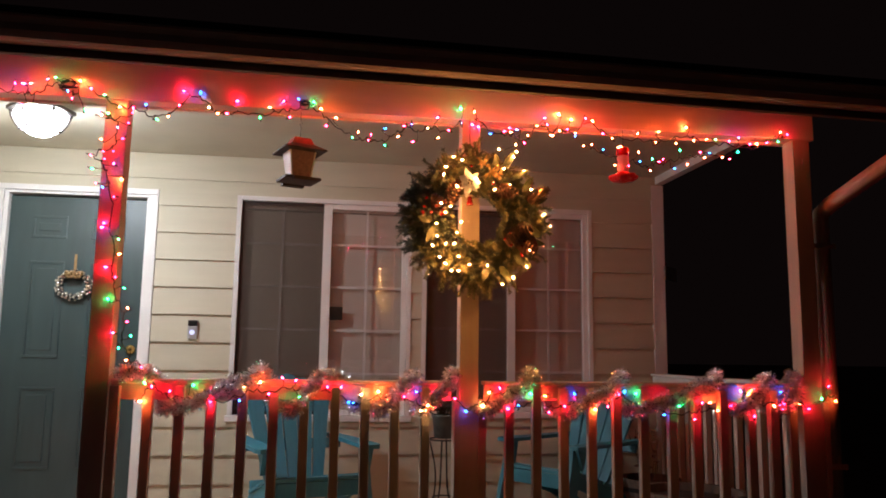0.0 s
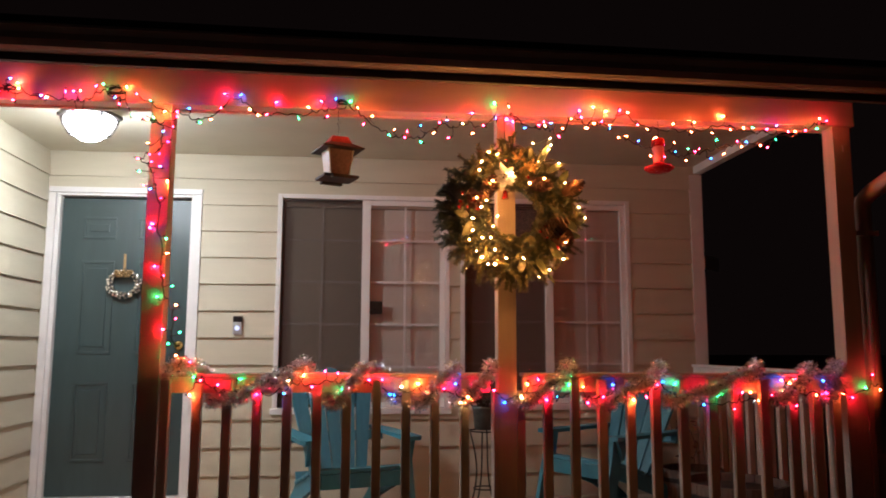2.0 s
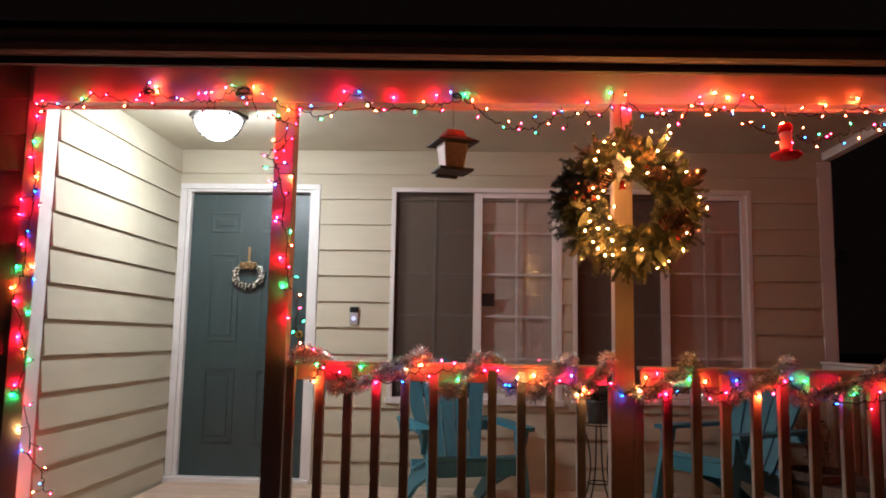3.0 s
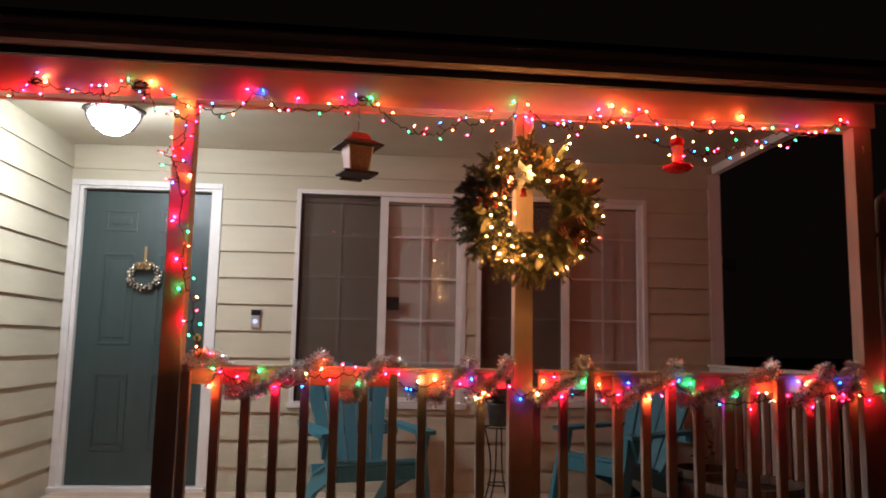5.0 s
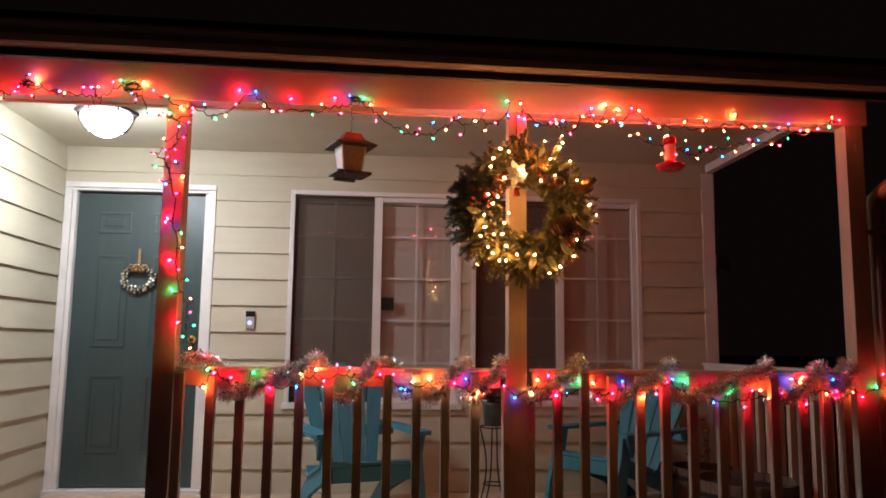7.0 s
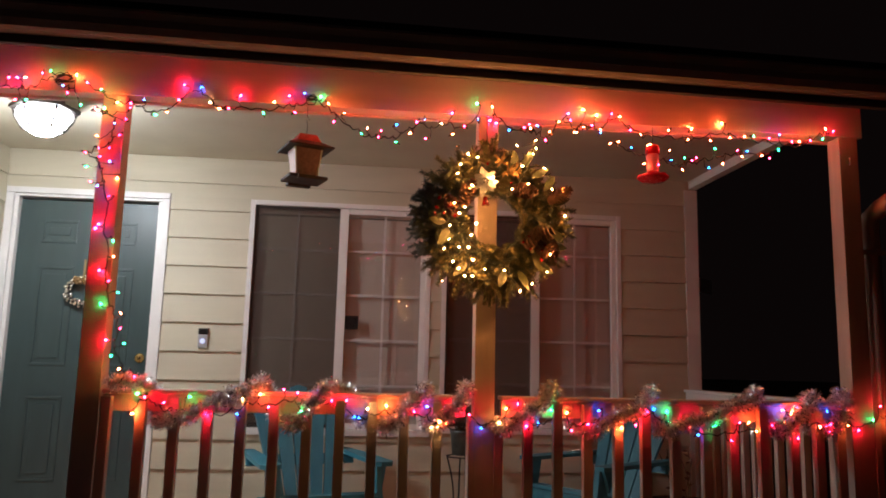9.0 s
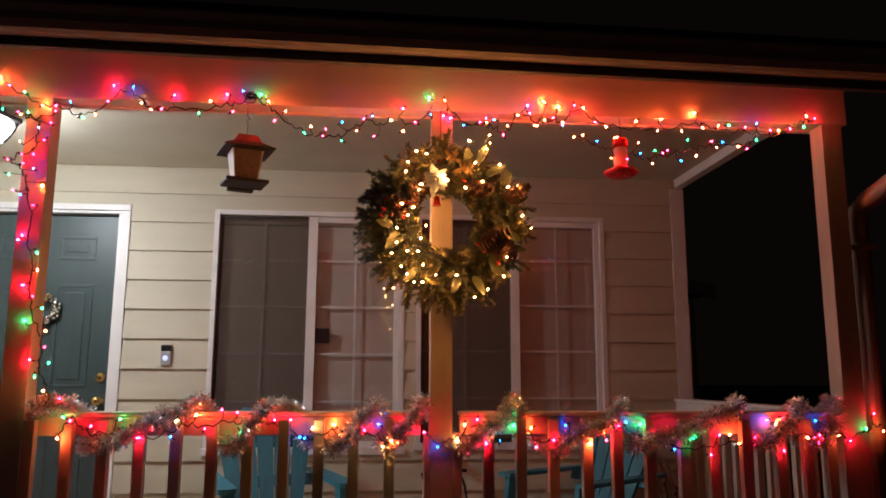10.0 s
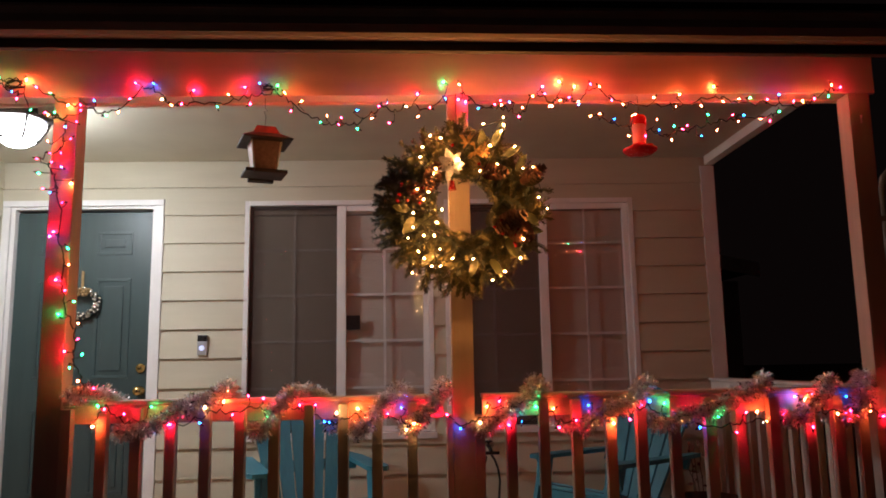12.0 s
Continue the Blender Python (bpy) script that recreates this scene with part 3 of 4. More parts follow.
# ---------------- porch furniture ----------------
def adirondack(m, label):
    ch = thing("adirondack_chair", label, "chair", m, "porch chairs")
    for s in (-1, 1):
        leg = prism(bmesh.new(), [(-0.40, 0.545), (-0.30, 0.545), (-0.325, 0.42), (-0.37, 0.25), (-0.43, 0.0), (-0.53, 0.0), (-0.47, 0.25), (-0.42, 0.42)], s * 0.28 - 0.016, s * 0.28 + 0.016)
        part("front_leg", leg, TEAL, ch)
        bm = bmesh.new()
        prism(bm, [(-0.41, 0.30), (-0.41, 0.385), (-0.30, 0.395), (0.10, 0.27), (0.47, 0.0), (0.33, 0.0), (0.05, 0.16), (-0.30, 0.29)], s * 0.255 - 0.015, s * 0.255 + 0.015)
        part("side_rail", bm, TEAL, ch)
        bm = bmesh.new()
        outline = [(-0.42, 0.0), (-0.42, 0.060), (-0.38, 0.082), (0.15, 0.065), (0.36, 0.035), (0.36, -0.02), (-0.35, -0.035), (-0.40, -0.025)]
        lo, hi = [], []
        for y, xo in outline:
            lo.append(bm.verts.new((s * (0.285 + xo), y, 0.548)))
            hi.append(bm.verts.new((s * (0.285 + xo), y, 0.572)))
        bm.faces.new(lo), bm.faces.new(hi)
        for i in range(len(lo)):
            j = (i + 1) % len(lo)
            bm.faces.new((lo[i], lo[j], hi[j], hi[i]))
        bmesh.ops.recalc_face_normals(bm, faces=bm.faces[:])
        part("arm", bm, TEAL, ch)
        bm = bmesh.new()
        prism(bm, [(-0.39, 0.545), (-0.30, 0.545), (-0.34, 0.42)], s * 0.312 - 0.012, s * 0.312 + 0.012)
        part("arm_bracket", bm, TEAL, ch)
    for k in range(6):
        y, z = -0.385 + k * 0.088, 0.395 - max(0, k - 0.6) * 0.0275
        bm = slab(-0.285, 0.285, -0.040, 0.040, -0.010, 0.011, bevel=0.005)
        ob = part("seat_slat", bm, TEAL, ch)
        ob.location, ob.rotation_euler = (0, y, z), (radians(-17 if k else -6), 0, 0)
    part("front_apron", slab(-0.25, 0.25, -0.425, -0.405, 0.30, 0.385, bevel=0.004), TEAL, ch)
    # fan back of five boards, leaning, with an arched top
    lean = radians(-24)
    for k in range(-2, 3):
        bm = bmesh.new()
        w0, w1, top = 0.031, 0.053, 0.77 - 0.030 * k * k
        c0, c1 = 0.070 * k, 0.116 * k
        steps = 8
        left, right = [], []
        for i in range(steps + 1):
            u = i / steps
            cx, w = c0 + (c1 - c0) * u, w0 + (w1 - w0) * u
            drop = 0.0 if u < 1 else 1.0
            left.append((cx - w, top * u - drop * (0.035 if k < 0 else (0.012 if k == 0 else 0.0))))
            right.append((cx + w, top * u - drop * (0.035 if k > 0 else (0.012 if k == 0 else 0.0))))
        out = left + [((left[-1][0] + right[-1][0]) / 2, top + 0.006)] + right[::-1]
        fr = [bm.verts.new((x, -0.011, z)) for x, z in out]
        bk = [bm.verts.new((x, 0.011, z)) for x, z in out]
        bm.faces.new(fr), bm.faces.new(bk[::-1])
        for i in range(len(out)):
            j = (i + 1) % len(out)
            bm.faces.new((fr[i], fr[j], bk[j], bk[i]))
        bmesh.ops.recalc_face_normals(bm, faces=bm.faces[:])
        ob = part("back_slat", bm, TEAL, ch)
        ob.location, ob.rotation_euler = (0, 0.085, 0.245), (lean, 0, 0)
    for z, w in ((0.31, 0.33), (0.06, 0.27), (0.56, 0.26)):
        ob = part("back_brace", slab(-w, w, 0.012, 0.036, z - 0.032, z + 0.032, bevel=0.004), TEAL, ch)
        ob.location, ob.rotation_euler = (0, 0.085, 0.245), (lean, 0, 0)
    return ch


adirondack(pose(0.045, 4.68, -0.03, 0, 0, 18) @ Matrix.Scale(0.97, 4), "turquoise slatted adirondack chair facing out from the wall")
adirondack(pose(1.80, 4.86, -0.03, 0, 0, -57) @ Matrix.Scale(0.94, 4), "turquoise slatted adirondack chair turned towards the middle of the porch")

stand = thing("plant_stand", "black wrought iron plant stand with bowed legs", "plant stand", pose(0.95, 4.98, -0.035))
for k in range(4):
    a = math.pi / 4 + k * math.pi / 2
    pts = []
    for i in range(13):
        u = i / 12
        r = 0.10 - 0.045 * math.sin(u * math.pi) + 0.03 * (1 - u) ** 4
        pts.append((r * math.cos(a + 0.5 * u), r * math.sin(a + 0.5 * u), 0.53 * u))
    part("leg", tube(bmesh.new(), pts, 0.005, 6), IRON, stand)
for z, r in ((0.525, 0.098), (0.16, 0.072)):
    part("hoop", tube(bmesh.new(), [(r * math.cos(k * math.pi / 12), r * math.sin(k * math.pi / 12), z) for k in range(25)], 0.005, 6), IRON, stand)

pot = thing("plant_pot", "grey metal pot with dry plant on the stand", "plant pot", pose(0.95, 4.98, 0.497))
part("pot", lathe(bmesh.new(), [(0.055, 0.0), (0.068, 0.01), (0.078, 0.13), (0.084, 0.14), (0.084, 0.15), (0.074, 0.15), (0.07, 0.125)], 24), GALVAN, pot)
bm = bmesh.new()
rng = random.Random(8)
for k in range(46):
    a, r = rng.uniform(0, 6.28), rng.uniform(0.0, 0.065)
    p = Vector((r * math.cos(a), r * math.sin(a), 0.12))
    tip = p + Vector((rng.uniform(-0.06, 0.06), rng.uniform(-0.06, 0.06), rng.uniform(0.04, 0.10)))
    side = (tip - p).orthogonal().normalized() * 0.008
    mid = p.lerp(tip, 0.55)
    bm.faces.new([bm.verts.new(v) for v in (p, mid + side, tip, mid - side)])
part("foliage", bm, LEAF, pot, "dry olive leaves")

tap = thing("garden_tap", "dark hose tap on the house wall", "tap", pose(1.09, W - 0.014, 0.515))
bm = bmesh.new()
tube(bm, [(0, 0.0, 0), (0, -0.05, 0), (0.004, -0.085, -0.008), (0.012, -0.10, -0.034)], 0.012, 8)
part("spout", bm, IRON, tap)
part("handle", lathe(bmesh.new(), [(0.006, 0.0), (0.006, 0.022), (0.026, 0.026), (0.026, 0.034), (0.006, 0.038)], 12, (0, -0.045, 0)), IRON, tap)
part("coupling", slab(-0.030, 0.062, -0.112, -0.090, -0.046, -0.026, bevel=0.006), IRON, tap)
part("hose", tube(bmesh.new(), [(0.010, -0.10, -0.046), (0.030, -0.102, -0.075), (0.050, -0.10, -0.13), (0.060, -0.10, -0.20), (0.052, -0.10, -0.31), (0.045, -0.09, -0.46), (0.040, -0.09, -0.52)], 0.007, 8), IRON, tap)


def tub(m, r, h, label):
    t = thing("planter_tub", label, "planter", m, "planter tubs")
    n = 18
    for k in range(n):
        bm = bmesh.new()
        a0, a1 = 2 * math.pi * k / n + 0.006, 2 * math.pi * (k + 1) / n - 0.006
        rings = []
        for z, rr in ((0, 0.86), (h * 0.55, 0.98), (h, 1.0)):
            rings.append([bm.verts.new((q * math.cos(a), q * math.sin(a), z)) for a, q in ((a0, r * rr), (a1, r * rr), (a1, r * rr - 0.022), (a0, r * rr - 0.022))])
        for u, v in zip(rings, rings[1:]):
            for i in range(4):
                bm.faces.new((u[i], u[(i + 1) % 4], v[(i + 1) % 4], v[i]))
        bm.faces.new(rings[0][::-1]), bm.faces.new(rings[-1])
        part("stave", bm, TERRACOTTA, t)
    for z, rr in ((h * 0.2, 0.925), (h * 0.8, 1.0)):
        bm = bmesh.new()
        q = r * rr + 0.003
        rings = [[bm.verts.new((q * math.cos(2 * math.pi * k / 36), q * math.sin(2 * math.pi * k / 36), zz)) for k in range(36)] for zz in (z - 0.013, z + 0.013)]
        for k in range(36):
            bm.faces.new((rings[0][k], rings[0][(k + 1) % 36], rings[1][(k + 1) % 36], rings[1][k]))
        part("hoop", bm, IRON, t)
    part("soil", lathe(bmesh.new(), [(0.02, h - 0.06), (r - 0.03, h - 0.05), (r - 0.03, h - 0.045), (0.03, h - 0.03)], 24), SOIL, t)
    return t


tub(pose(2.27, 4.80, -0.035), 0.20, 0.30, "weathered wooden half-barrel planter with dark soil")
tub(pose(2.22, 4.10, -0.035), 0.285, 0.34, "weathered wooden half-barrel planter with dark soil")
shrub = thing("bare_shrub", "thin leafless twigs growing in the planter", "plant", pose(2.27, 4.80, 0.22))
rng = random.Random(3)
for k in range(7):
    a = rng.uniform(0, 6.28)
    p = Vector((0.05 * math.cos(a), 0.05 * math.sin(a), 0))
    pts = [p]
    d = Vector((0.35 * math.cos(a), 0.35 * math.sin(a), 1)).normalized()
    for i in range(5):
        d = (d + Vector((rng.uniform(-0.3, 0.3), rng.uniform(-0.3, 0.3), 0.1))).normalized()
        pts.append(pts[-1] + d * 0.07)
    bm = tube(bmesh.new(), pts, 0.0028, 5)
    for i in range(5):
        q = pts[rng.randrange(2, 6)]
        t = q + Vector((rng.uniform(-0.05, 0.05), rng.uniform(-0.05, 0.05), rng.uniform(-0.01, 0.03)))
        s = (t - q).orthogonal().normalized() * 0.011
        bm.faces.new([bm.verts.new(v) for v in (q, q.lerp(t, 0.5) + s, t, q.lerp(t, 0.5) - s)])
    part("twig", bm, CONE, shrub)

solid("door_mat", slab(-1.90, -1.15, 4.62, 5.10, -0.033, -0.018, bevel=0.005), MAT_FIBRE, "grey-green woven door mat on the deck", "door mat")

# neighbouring house in the dark
house = thing("neighbour_house", "unlit pale neighbouring house in the dark", "house", pose(0, 0, -0.45))
part("wall", slab(1.5, 6.62, 14.3, 19.0, 0, 2.9, bevel=0), NEIGHBOUR, house)
bm = bmesh.new()
prism(bm, [(1.2, 2.95), (4.05, 3.72), (6.9, 3.05), (6.9, 3.17), (4.05, 3.86), (1.2, 3.07)], 14.0, 19.4, axis="y")
part("roof", bm, SHINGLE, house)
bm = bmesh.new()
prism(bm, [(4.05, 3.57), (4.05, 3.83), (6.9, 3.20), (6.9, 2.94)], 13.96, 13.995, axis="y")
part("rake_board", bm, TRIM, house, "white gable board")

# ---------------- strings of lights: places along the beam, posts and rail ----------------
BEAM_WEST = [(-2.03, 2.14), (-1.99, 2.09), (-1.98, 2.14), (-1.91, 2.13), (-1.85, 2.11), (-1.80, 2.17), (-1.77, 2.11), (-1.74, 2.18), (-1.67, 2.17),
    (-1.58, 2.12), (-1.53, 2.16), (-1.50, 2.17), (-1.45, 2.24), (-1.44, 2.14), (-1.44, 2.23), (-1.41, 2.19), (-1.31, 2.16), (-1.29, 2.16), (-1.21,
    2.18), (-1.18, 2.09), (-1.18, 2.19), (-1.14, 2.19), (-1.13, 2.10), (-1.08, 2.21), (-1.05, 2.23), (-0.99, 2.16), (-0.97, 2.14), (-0.95, 2.22),
    (-0.91, 2.09)]
BEAM_WEST_HUES = "RorboGorroRrbrOoborrbogrgbrOg"
BEAM_MID = [(-0.89, 2.18), (-0.84, 2.16), (-0.77, 2.12), (-0.71, 2.10), (-0.66, 2.13), (-0.60, 2.06), (-0.56, 2.07), (-0.52, 2.13), (-0.51, 2.21),
    (-0.43, 2.20), (-0.39, 2.13), (-0.34, 2.10), (-0.30, 2.11), (-0.26, 2.18), (-0.16, 2.10), (-0.12, 2.15), (-0.06, 2.19), (-0.02, 2.11), (0.01,
    2.20), (0.08, 2.20), (0.12, 2.15), (0.14, 2.07), (0.19, 2.12), (0.26, 2.03), (0.29, 2.06), (0.34, 2.01), (0.35, 2.05), (0.41, 2.00), (0.42, 2.08),
    (0.47, 2.04), (0.50, 2.09), (0.54, 2.10), (0.54, 2.02), (0.62, 2.09), (0.66, 2.15), (0.67, 2.05), (0.71, 2.09), (0.77, 2.21), (0.78, 2.14)]
BEAM_MID_HUES = "rgOrbgorRBworRgoRrbGorogorrgborbrwRorGb"
BEAM_EAST = [(0.83, 2.13), (0.84, 2.18), (0.86, 2.12), (0.91, 2.08), (0.99, 2.10), (1.01, 2.10), (1.01, 2.12), (1.04, 2.11), (1.08, 2.05), (1.10,
    2.09), (1.15, 2.13), (1.19, 2.18), (1.20, 2.14), (1.21, 2.09), (1.23, 2.09), (1.26, 2.21), (1.26, 2.12), (1.30, 2.13), (1.33, 2.19), (1.34, 2.11),
    (1.34, 2.10), (1.39, 2.18), (1.43, 2.17), (1.48, 2.11), (1.52, 2.10), (1.65, 2.12), (1.75, 2.09), (1.78, 2.15), (1.85, 2.09), (1.92, 2.18), (1.95,
    2.10), (2.02, 2.12), (2.07, 2.12), (2.14, 2.12), (2.19, 2.14), (2.25, 2.11), (2.30, 2.12), (2.34, 2.11), (2.40, 2.12), (2.42, 2.17), (2.46, 2.17)]
BEAM_EAST_HUES = "RoRbrorbroobrooOorOobroroooOoOoogrbrOrgor"
SWAG = [(1.39, 2.06), (1.43, 2.07), (1.50, 2.05), (1.55, 1.97), (1.57, 2.06), (1.59, 2.07), (1.63, 1.97), (1.68, 2.05), (1.69, 2.00), (1.74, 1.95),
    (1.75, 2.02), (1.79, 2.00), (1.81, 2.02), (1.87, 1.97), (1.90, 2.06), (1.93, 1.99), (2.00, 2.06), (2.03, 2.03), (2.06, 2.06), (2.12, 2.04), (2.16,
    2.03), (2.21, 2.07)]
SWAG_HUES = "oobooorobogrrbgoroborg"
POST = [(-0.71, 2.09), (-0.85, 2.08), (-0.82, 2.08), (-0.84, 2.06), (-0.73, 2.04), (-0.77, 2.01), (-0.84, 1.96), (-0.75, 1.96), (-0.78, 1.90), (-0.82,
    1.90), (-0.87, 1.88), (-0.81, 1.87), (-0.78, 1.85), (-0.86, 1.82), (-0.75, 1.78), (-0.85, 1.76), (-0.82, 1.74), (-0.77, 1.70), (-0.81, 1.59),
    (-0.81, 1.56), (-0.73, 1.51), (-0.72, 1.45), (-0.79, 1.39), (-0.73, 1.35), (-0.69, 1.30), (-0.77, 1.26), (-0.68, 1.22), (-0.67, 1.16), (-0.74,
    1.11), (-0.65, 1.10), (-0.70, 1.04), (-0.67, 0.99), (-0.60, 0.96), (-0.69, 0.94)]
POST_HUES = "ssgosbosssssbgOsbsRbgoRsgGosRggosb"
RAIL_WEST = [(-0.59, 0.82), (-0.59, 0.90), (-0.55, 0.88), (-0.47, 0.87), (-0.43, 0.81), (-0.38, 0.89), (-0.34, 0.83), (-0.30, 0.82), (-0.19, 0.83),
    (-0.17, 0.88), (-0.10, 0.91), (-0.06, 0.86), (-0.01, 0.93), (0.05, 0.92), (0.07, 0.84), (0.11, 0.89), (0.19, 0.89), (0.25, 0.89), (0.28, 0.82),
    (0.30, 0.82), (0.34, 0.86), (0.41, 0.87), (0.46, 0.83), (0.53, 0.85), (0.58, 0.87), (0.60, 0.78), (0.64, 0.81), (0.70, 0.85)]
RAIL_WEST_HUES = "OgrrBgoRbwOrrrGorrbbwOorbwoR"
RAIL_EAST = [(0.76, 0.84), (0.81, 0.78), (0.89, 0.80), (0.92, 0.86), (0.97, 0.88), (1.00, 0.80), (1.06, 0.81), (1.11, 0.86), (1.18, 0.85), (1.21,
    0.78), (1.27, 0.81), (1.32, 0.86), (1.42, 0.79), (1.49, 0.80), (1.53, 0.86), (1.57, 0.88), (1.63, 0.87), (1.63, 0.79), (1.68, 0.81), (1.76, 0.82),
    (1.77, 0.77), (1.83, 0.81), (1.90, 0.75), (1.94, 0.83), (2.00, 0.83), (2.03, 0.79), (2.10, 0.81), (2.14, 0.80), (2.15, 0.88), (2.19, 0.87), (2.20,
    0.77), (2.23, 0.89), (2.30, 0.82), (2.35, 0.82), (2.36, 0.88), (2.43, 0.82), (2.46, 0.88), (2.52, 0.80), (2.59, 0.85), (2.63, 0.91), (2.66, 0.83)]
RAIL_EAST_HUES = "rbworRbGorrbOrrbGoRrbgrroorgBOrrorborrgro"
CORNER = [(-2.10, 2.11), (-2.10, 1.98), (-2.11, 1.90), (-2.08, 1.80), (-2.08, 1.72), (-2.15, 1.68), (-2.05, 1.65), (-2.15, 1.61), (-2.10, 1.52),
    (-2.12, 1.46), (-2.06, 1.35), (-2.14, 1.34), (-2.04, 1.28), (-2.15, 1.24), (-2.13, 1.17), (-2.06, 1.12), (-2.11, 1.00), (-2.06, 0.94), (-2.04,
    0.89), (-2.10, 0.77), (-2.11, 0.71), (-2.02, 0.67), (-2.07, 0.55), (-1.94, 0.46), (-2.04, 0.46), (-1.99, 0.45), (-1.92, 0.38), (-1.94, 0.30),
    (-1.97, 0.26), (-1.88, 0.25)]
CORNER_HUES = "rGRObrrrbrOgborgRogrGrwrbrobOr"
WREATH_BULBS = [(0.62, 1.51), (0.64, 1.55), (0.64, 1.61), (0.66, 1.46), (0.66, 1.70), (0.67, 1.83), (0.68, 1.43), (0.68, 1.52), (0.68, 1.87), (0.68,
    1.66), (0.70, 1.69), (0.71, 1.40), (0.71, 1.91), (0.72, 1.76), (0.72, 1.52), (0.73, 1.78), (0.73, 1.57), (0.74, 1.40), (0.74, 1.47), (0.75, 1.62),
    (0.75, 1.90), (0.79, 1.43), (0.82, 1.82), (0.87, 1.43), (0.90, 1.77), (0.92, 1.96), (0.94, 1.35), (0.94, 1.87), (0.97, 1.80), (0.99, 1.93), (0.99,
    1.38), (1.00, 1.95), (1.00, 1.99), (1.04, 1.87), (1.05, 1.43), (1.06, 1.50), (1.07, 1.78), (1.11, 1.79), (1.13, 1.67), (1.16, 1.62)]

bulb_base = bmesh.new()
lathe(bulb_base, [(0.0014, 0.0), (0.0019, 0.002), (0.0019, 0.0052), (0.0012, 0.0074), (0.0004, 0.0086)], 6)
bulb_meshes = {}
socket_mesh = mesh_of("socket", lathe(bmesh.new(), [(0.0018, -0.016), (0.0026, -0.013), (0.0028, -0.010), (0.0024, 0.001)], 6), CORD)


def bulb_mesh(c, material):
    if c not in bulb_meshes:
        me = bpy.data.meshes.new("bulb")
        bulb_base.to_mesh(me)
        me.materials.append(material)
        bulb_meshes[c] = me
    return bulb_meshes[c]


def light_string(label, spots, hues, depth, seed, shadow_spots=()):
    """A dark cord with small lit bulbs; each spot is a bulb, the cord runs a little behind it."""
    rng = random.Random(seed)
    s = thing("light_string", label, "string lights", pose(0, 0, 0), "strings of coloured lights")
    cord = []
    for (x, z), c in zip(spots, hues):
        y = depth(x, z, c)
        tip = Vector((x, y, z))
        d = Vector((rng.uniform(-1, 1), rng.uniform(-0.25, 0.05), rng.uniform(-0.9, 0.9))).normalized()
        root = tip - d * 0.010
        ob = part("bulb", bulb_mesh(c, BULB_MATS[c]), None, s)
        ob.matrix_basis = Matrix.Translation(root) @ d.to_track_quat("Z", "Y").to_matrix().to_4x4()
        back = root - d * 0.010
        part("socket", socket_mesh, None, ob)
        cord.append(back - d * 0.006)
    roots = cord
    cord = [(roots[max(i - 1, 0)] + roots[min(i + 1, len(roots) - 1)]) * 0.28 + r * 0.44 for i, r in enumerate(roots)]
    pts = []
    for a, b in zip(cord, cord[1:]):
        for i in range(4):
            u = i / 4
            sag = Vector((rng.uniform(-0.005, 0.005), rng.uniform(-0.004, 0.006), -0.012 * math.sin(math.pi * u) + rng.uniform(-0.008, 0.008)))
            pts.append(a.lerp(b, u) + sag)
    pts.append(cord[-1])
    bm = tube(bmesh.new(), pts, 0.0027, 5)
    for a, b in zip(roots, cord):
        tube(bm, [a, a.lerp(b, 0.5) + Vector((0.002, 0, -0.002)), b], 0.0018, 4)
    part("cord", bm, CORD, s)
    # dark cord loops added where the bulbs leave a dark shadow on the beam
    for x, z, r in shadow_spots:
        loops = []
        for k in range(24):
            a = k * 1.35
            loops.append((x + r * (1.5 + 0.4 * math.sin(k * 2.3)) * math.cos(a) * 0.75, F - 0.024 + 0.014 * math.sin(k * 1.7), z + r * 0.62 * math.sin(a + 0.6 * math.sin(k * 0.7))))
        part("cord_bundle", tube(bmesh.new(), loops, 0.0026, 5), CORD, s, "dark loops standing in for a shadow by the bulbs")
    return s


def on_beam(x, z, c):
    if 0.76 < x < 0.875 and z < BEAM_LO:
        return F - 0.014
    return F - (0.020 if c.isupper() else 0.048)


def on_rail(x, z, c):
    if 0.74 < x < 0.91 or x > 2.48:
        return F - 0.022
    near = min(abs(x - b) for b in BAL + [-0.708, 0.755, 0.79, 0.82, 0.85, 0.885])
    return F - (0.056 if c.isupper() else 0.072) if near < 0.03 and z < 0.89 else (F - 0.030 if z < 0.895 else F - 0.045)


def on_post(x, z, c):
    return F - (0.018 if c.isupper() else 0.045)


BEAM_LABEL = "dark cord of small coloured bulbs along the beam"
light_string(BEAM_LABEL, BEAM_WEST, BEAM_WEST_HUES, on_beam, 1, ((-1.0, 2.208, 0.034), (-1.47, 2.205, 0.022)))
light_string(BEAM_LABEL, BEAM_MID, BEAM_MID_HUES, on_beam, 2, ((0.04, 2.186, 0.020),))
light_string(BEAM_LABEL, BEAM_EAST, BEAM_EAST_HUES, on_beam, 3)
light_string("dark cord of small bulbs swagging under the beam", SWAG, SWAG_HUES, lambda x, z, c: F + 0.0, 4)
light_string("dark cord of small coloured bulbs wound round the post", POST, POST_HUES, on_post, 5)
light_string("dark cord of small coloured bulbs along the railing", RAIL_WEST, RAIL_WEST_HUES, on_rail, 6)
light_string("dark cord of small coloured bulbs along the railing", RAIL_EAST, RAIL_EAST_HUES, on_rail, 7)
light_string("dark cord of small coloured bulbs down the corner board", CORNER, CORNER_HUES, lambda x, z, c: 3.585, 8)

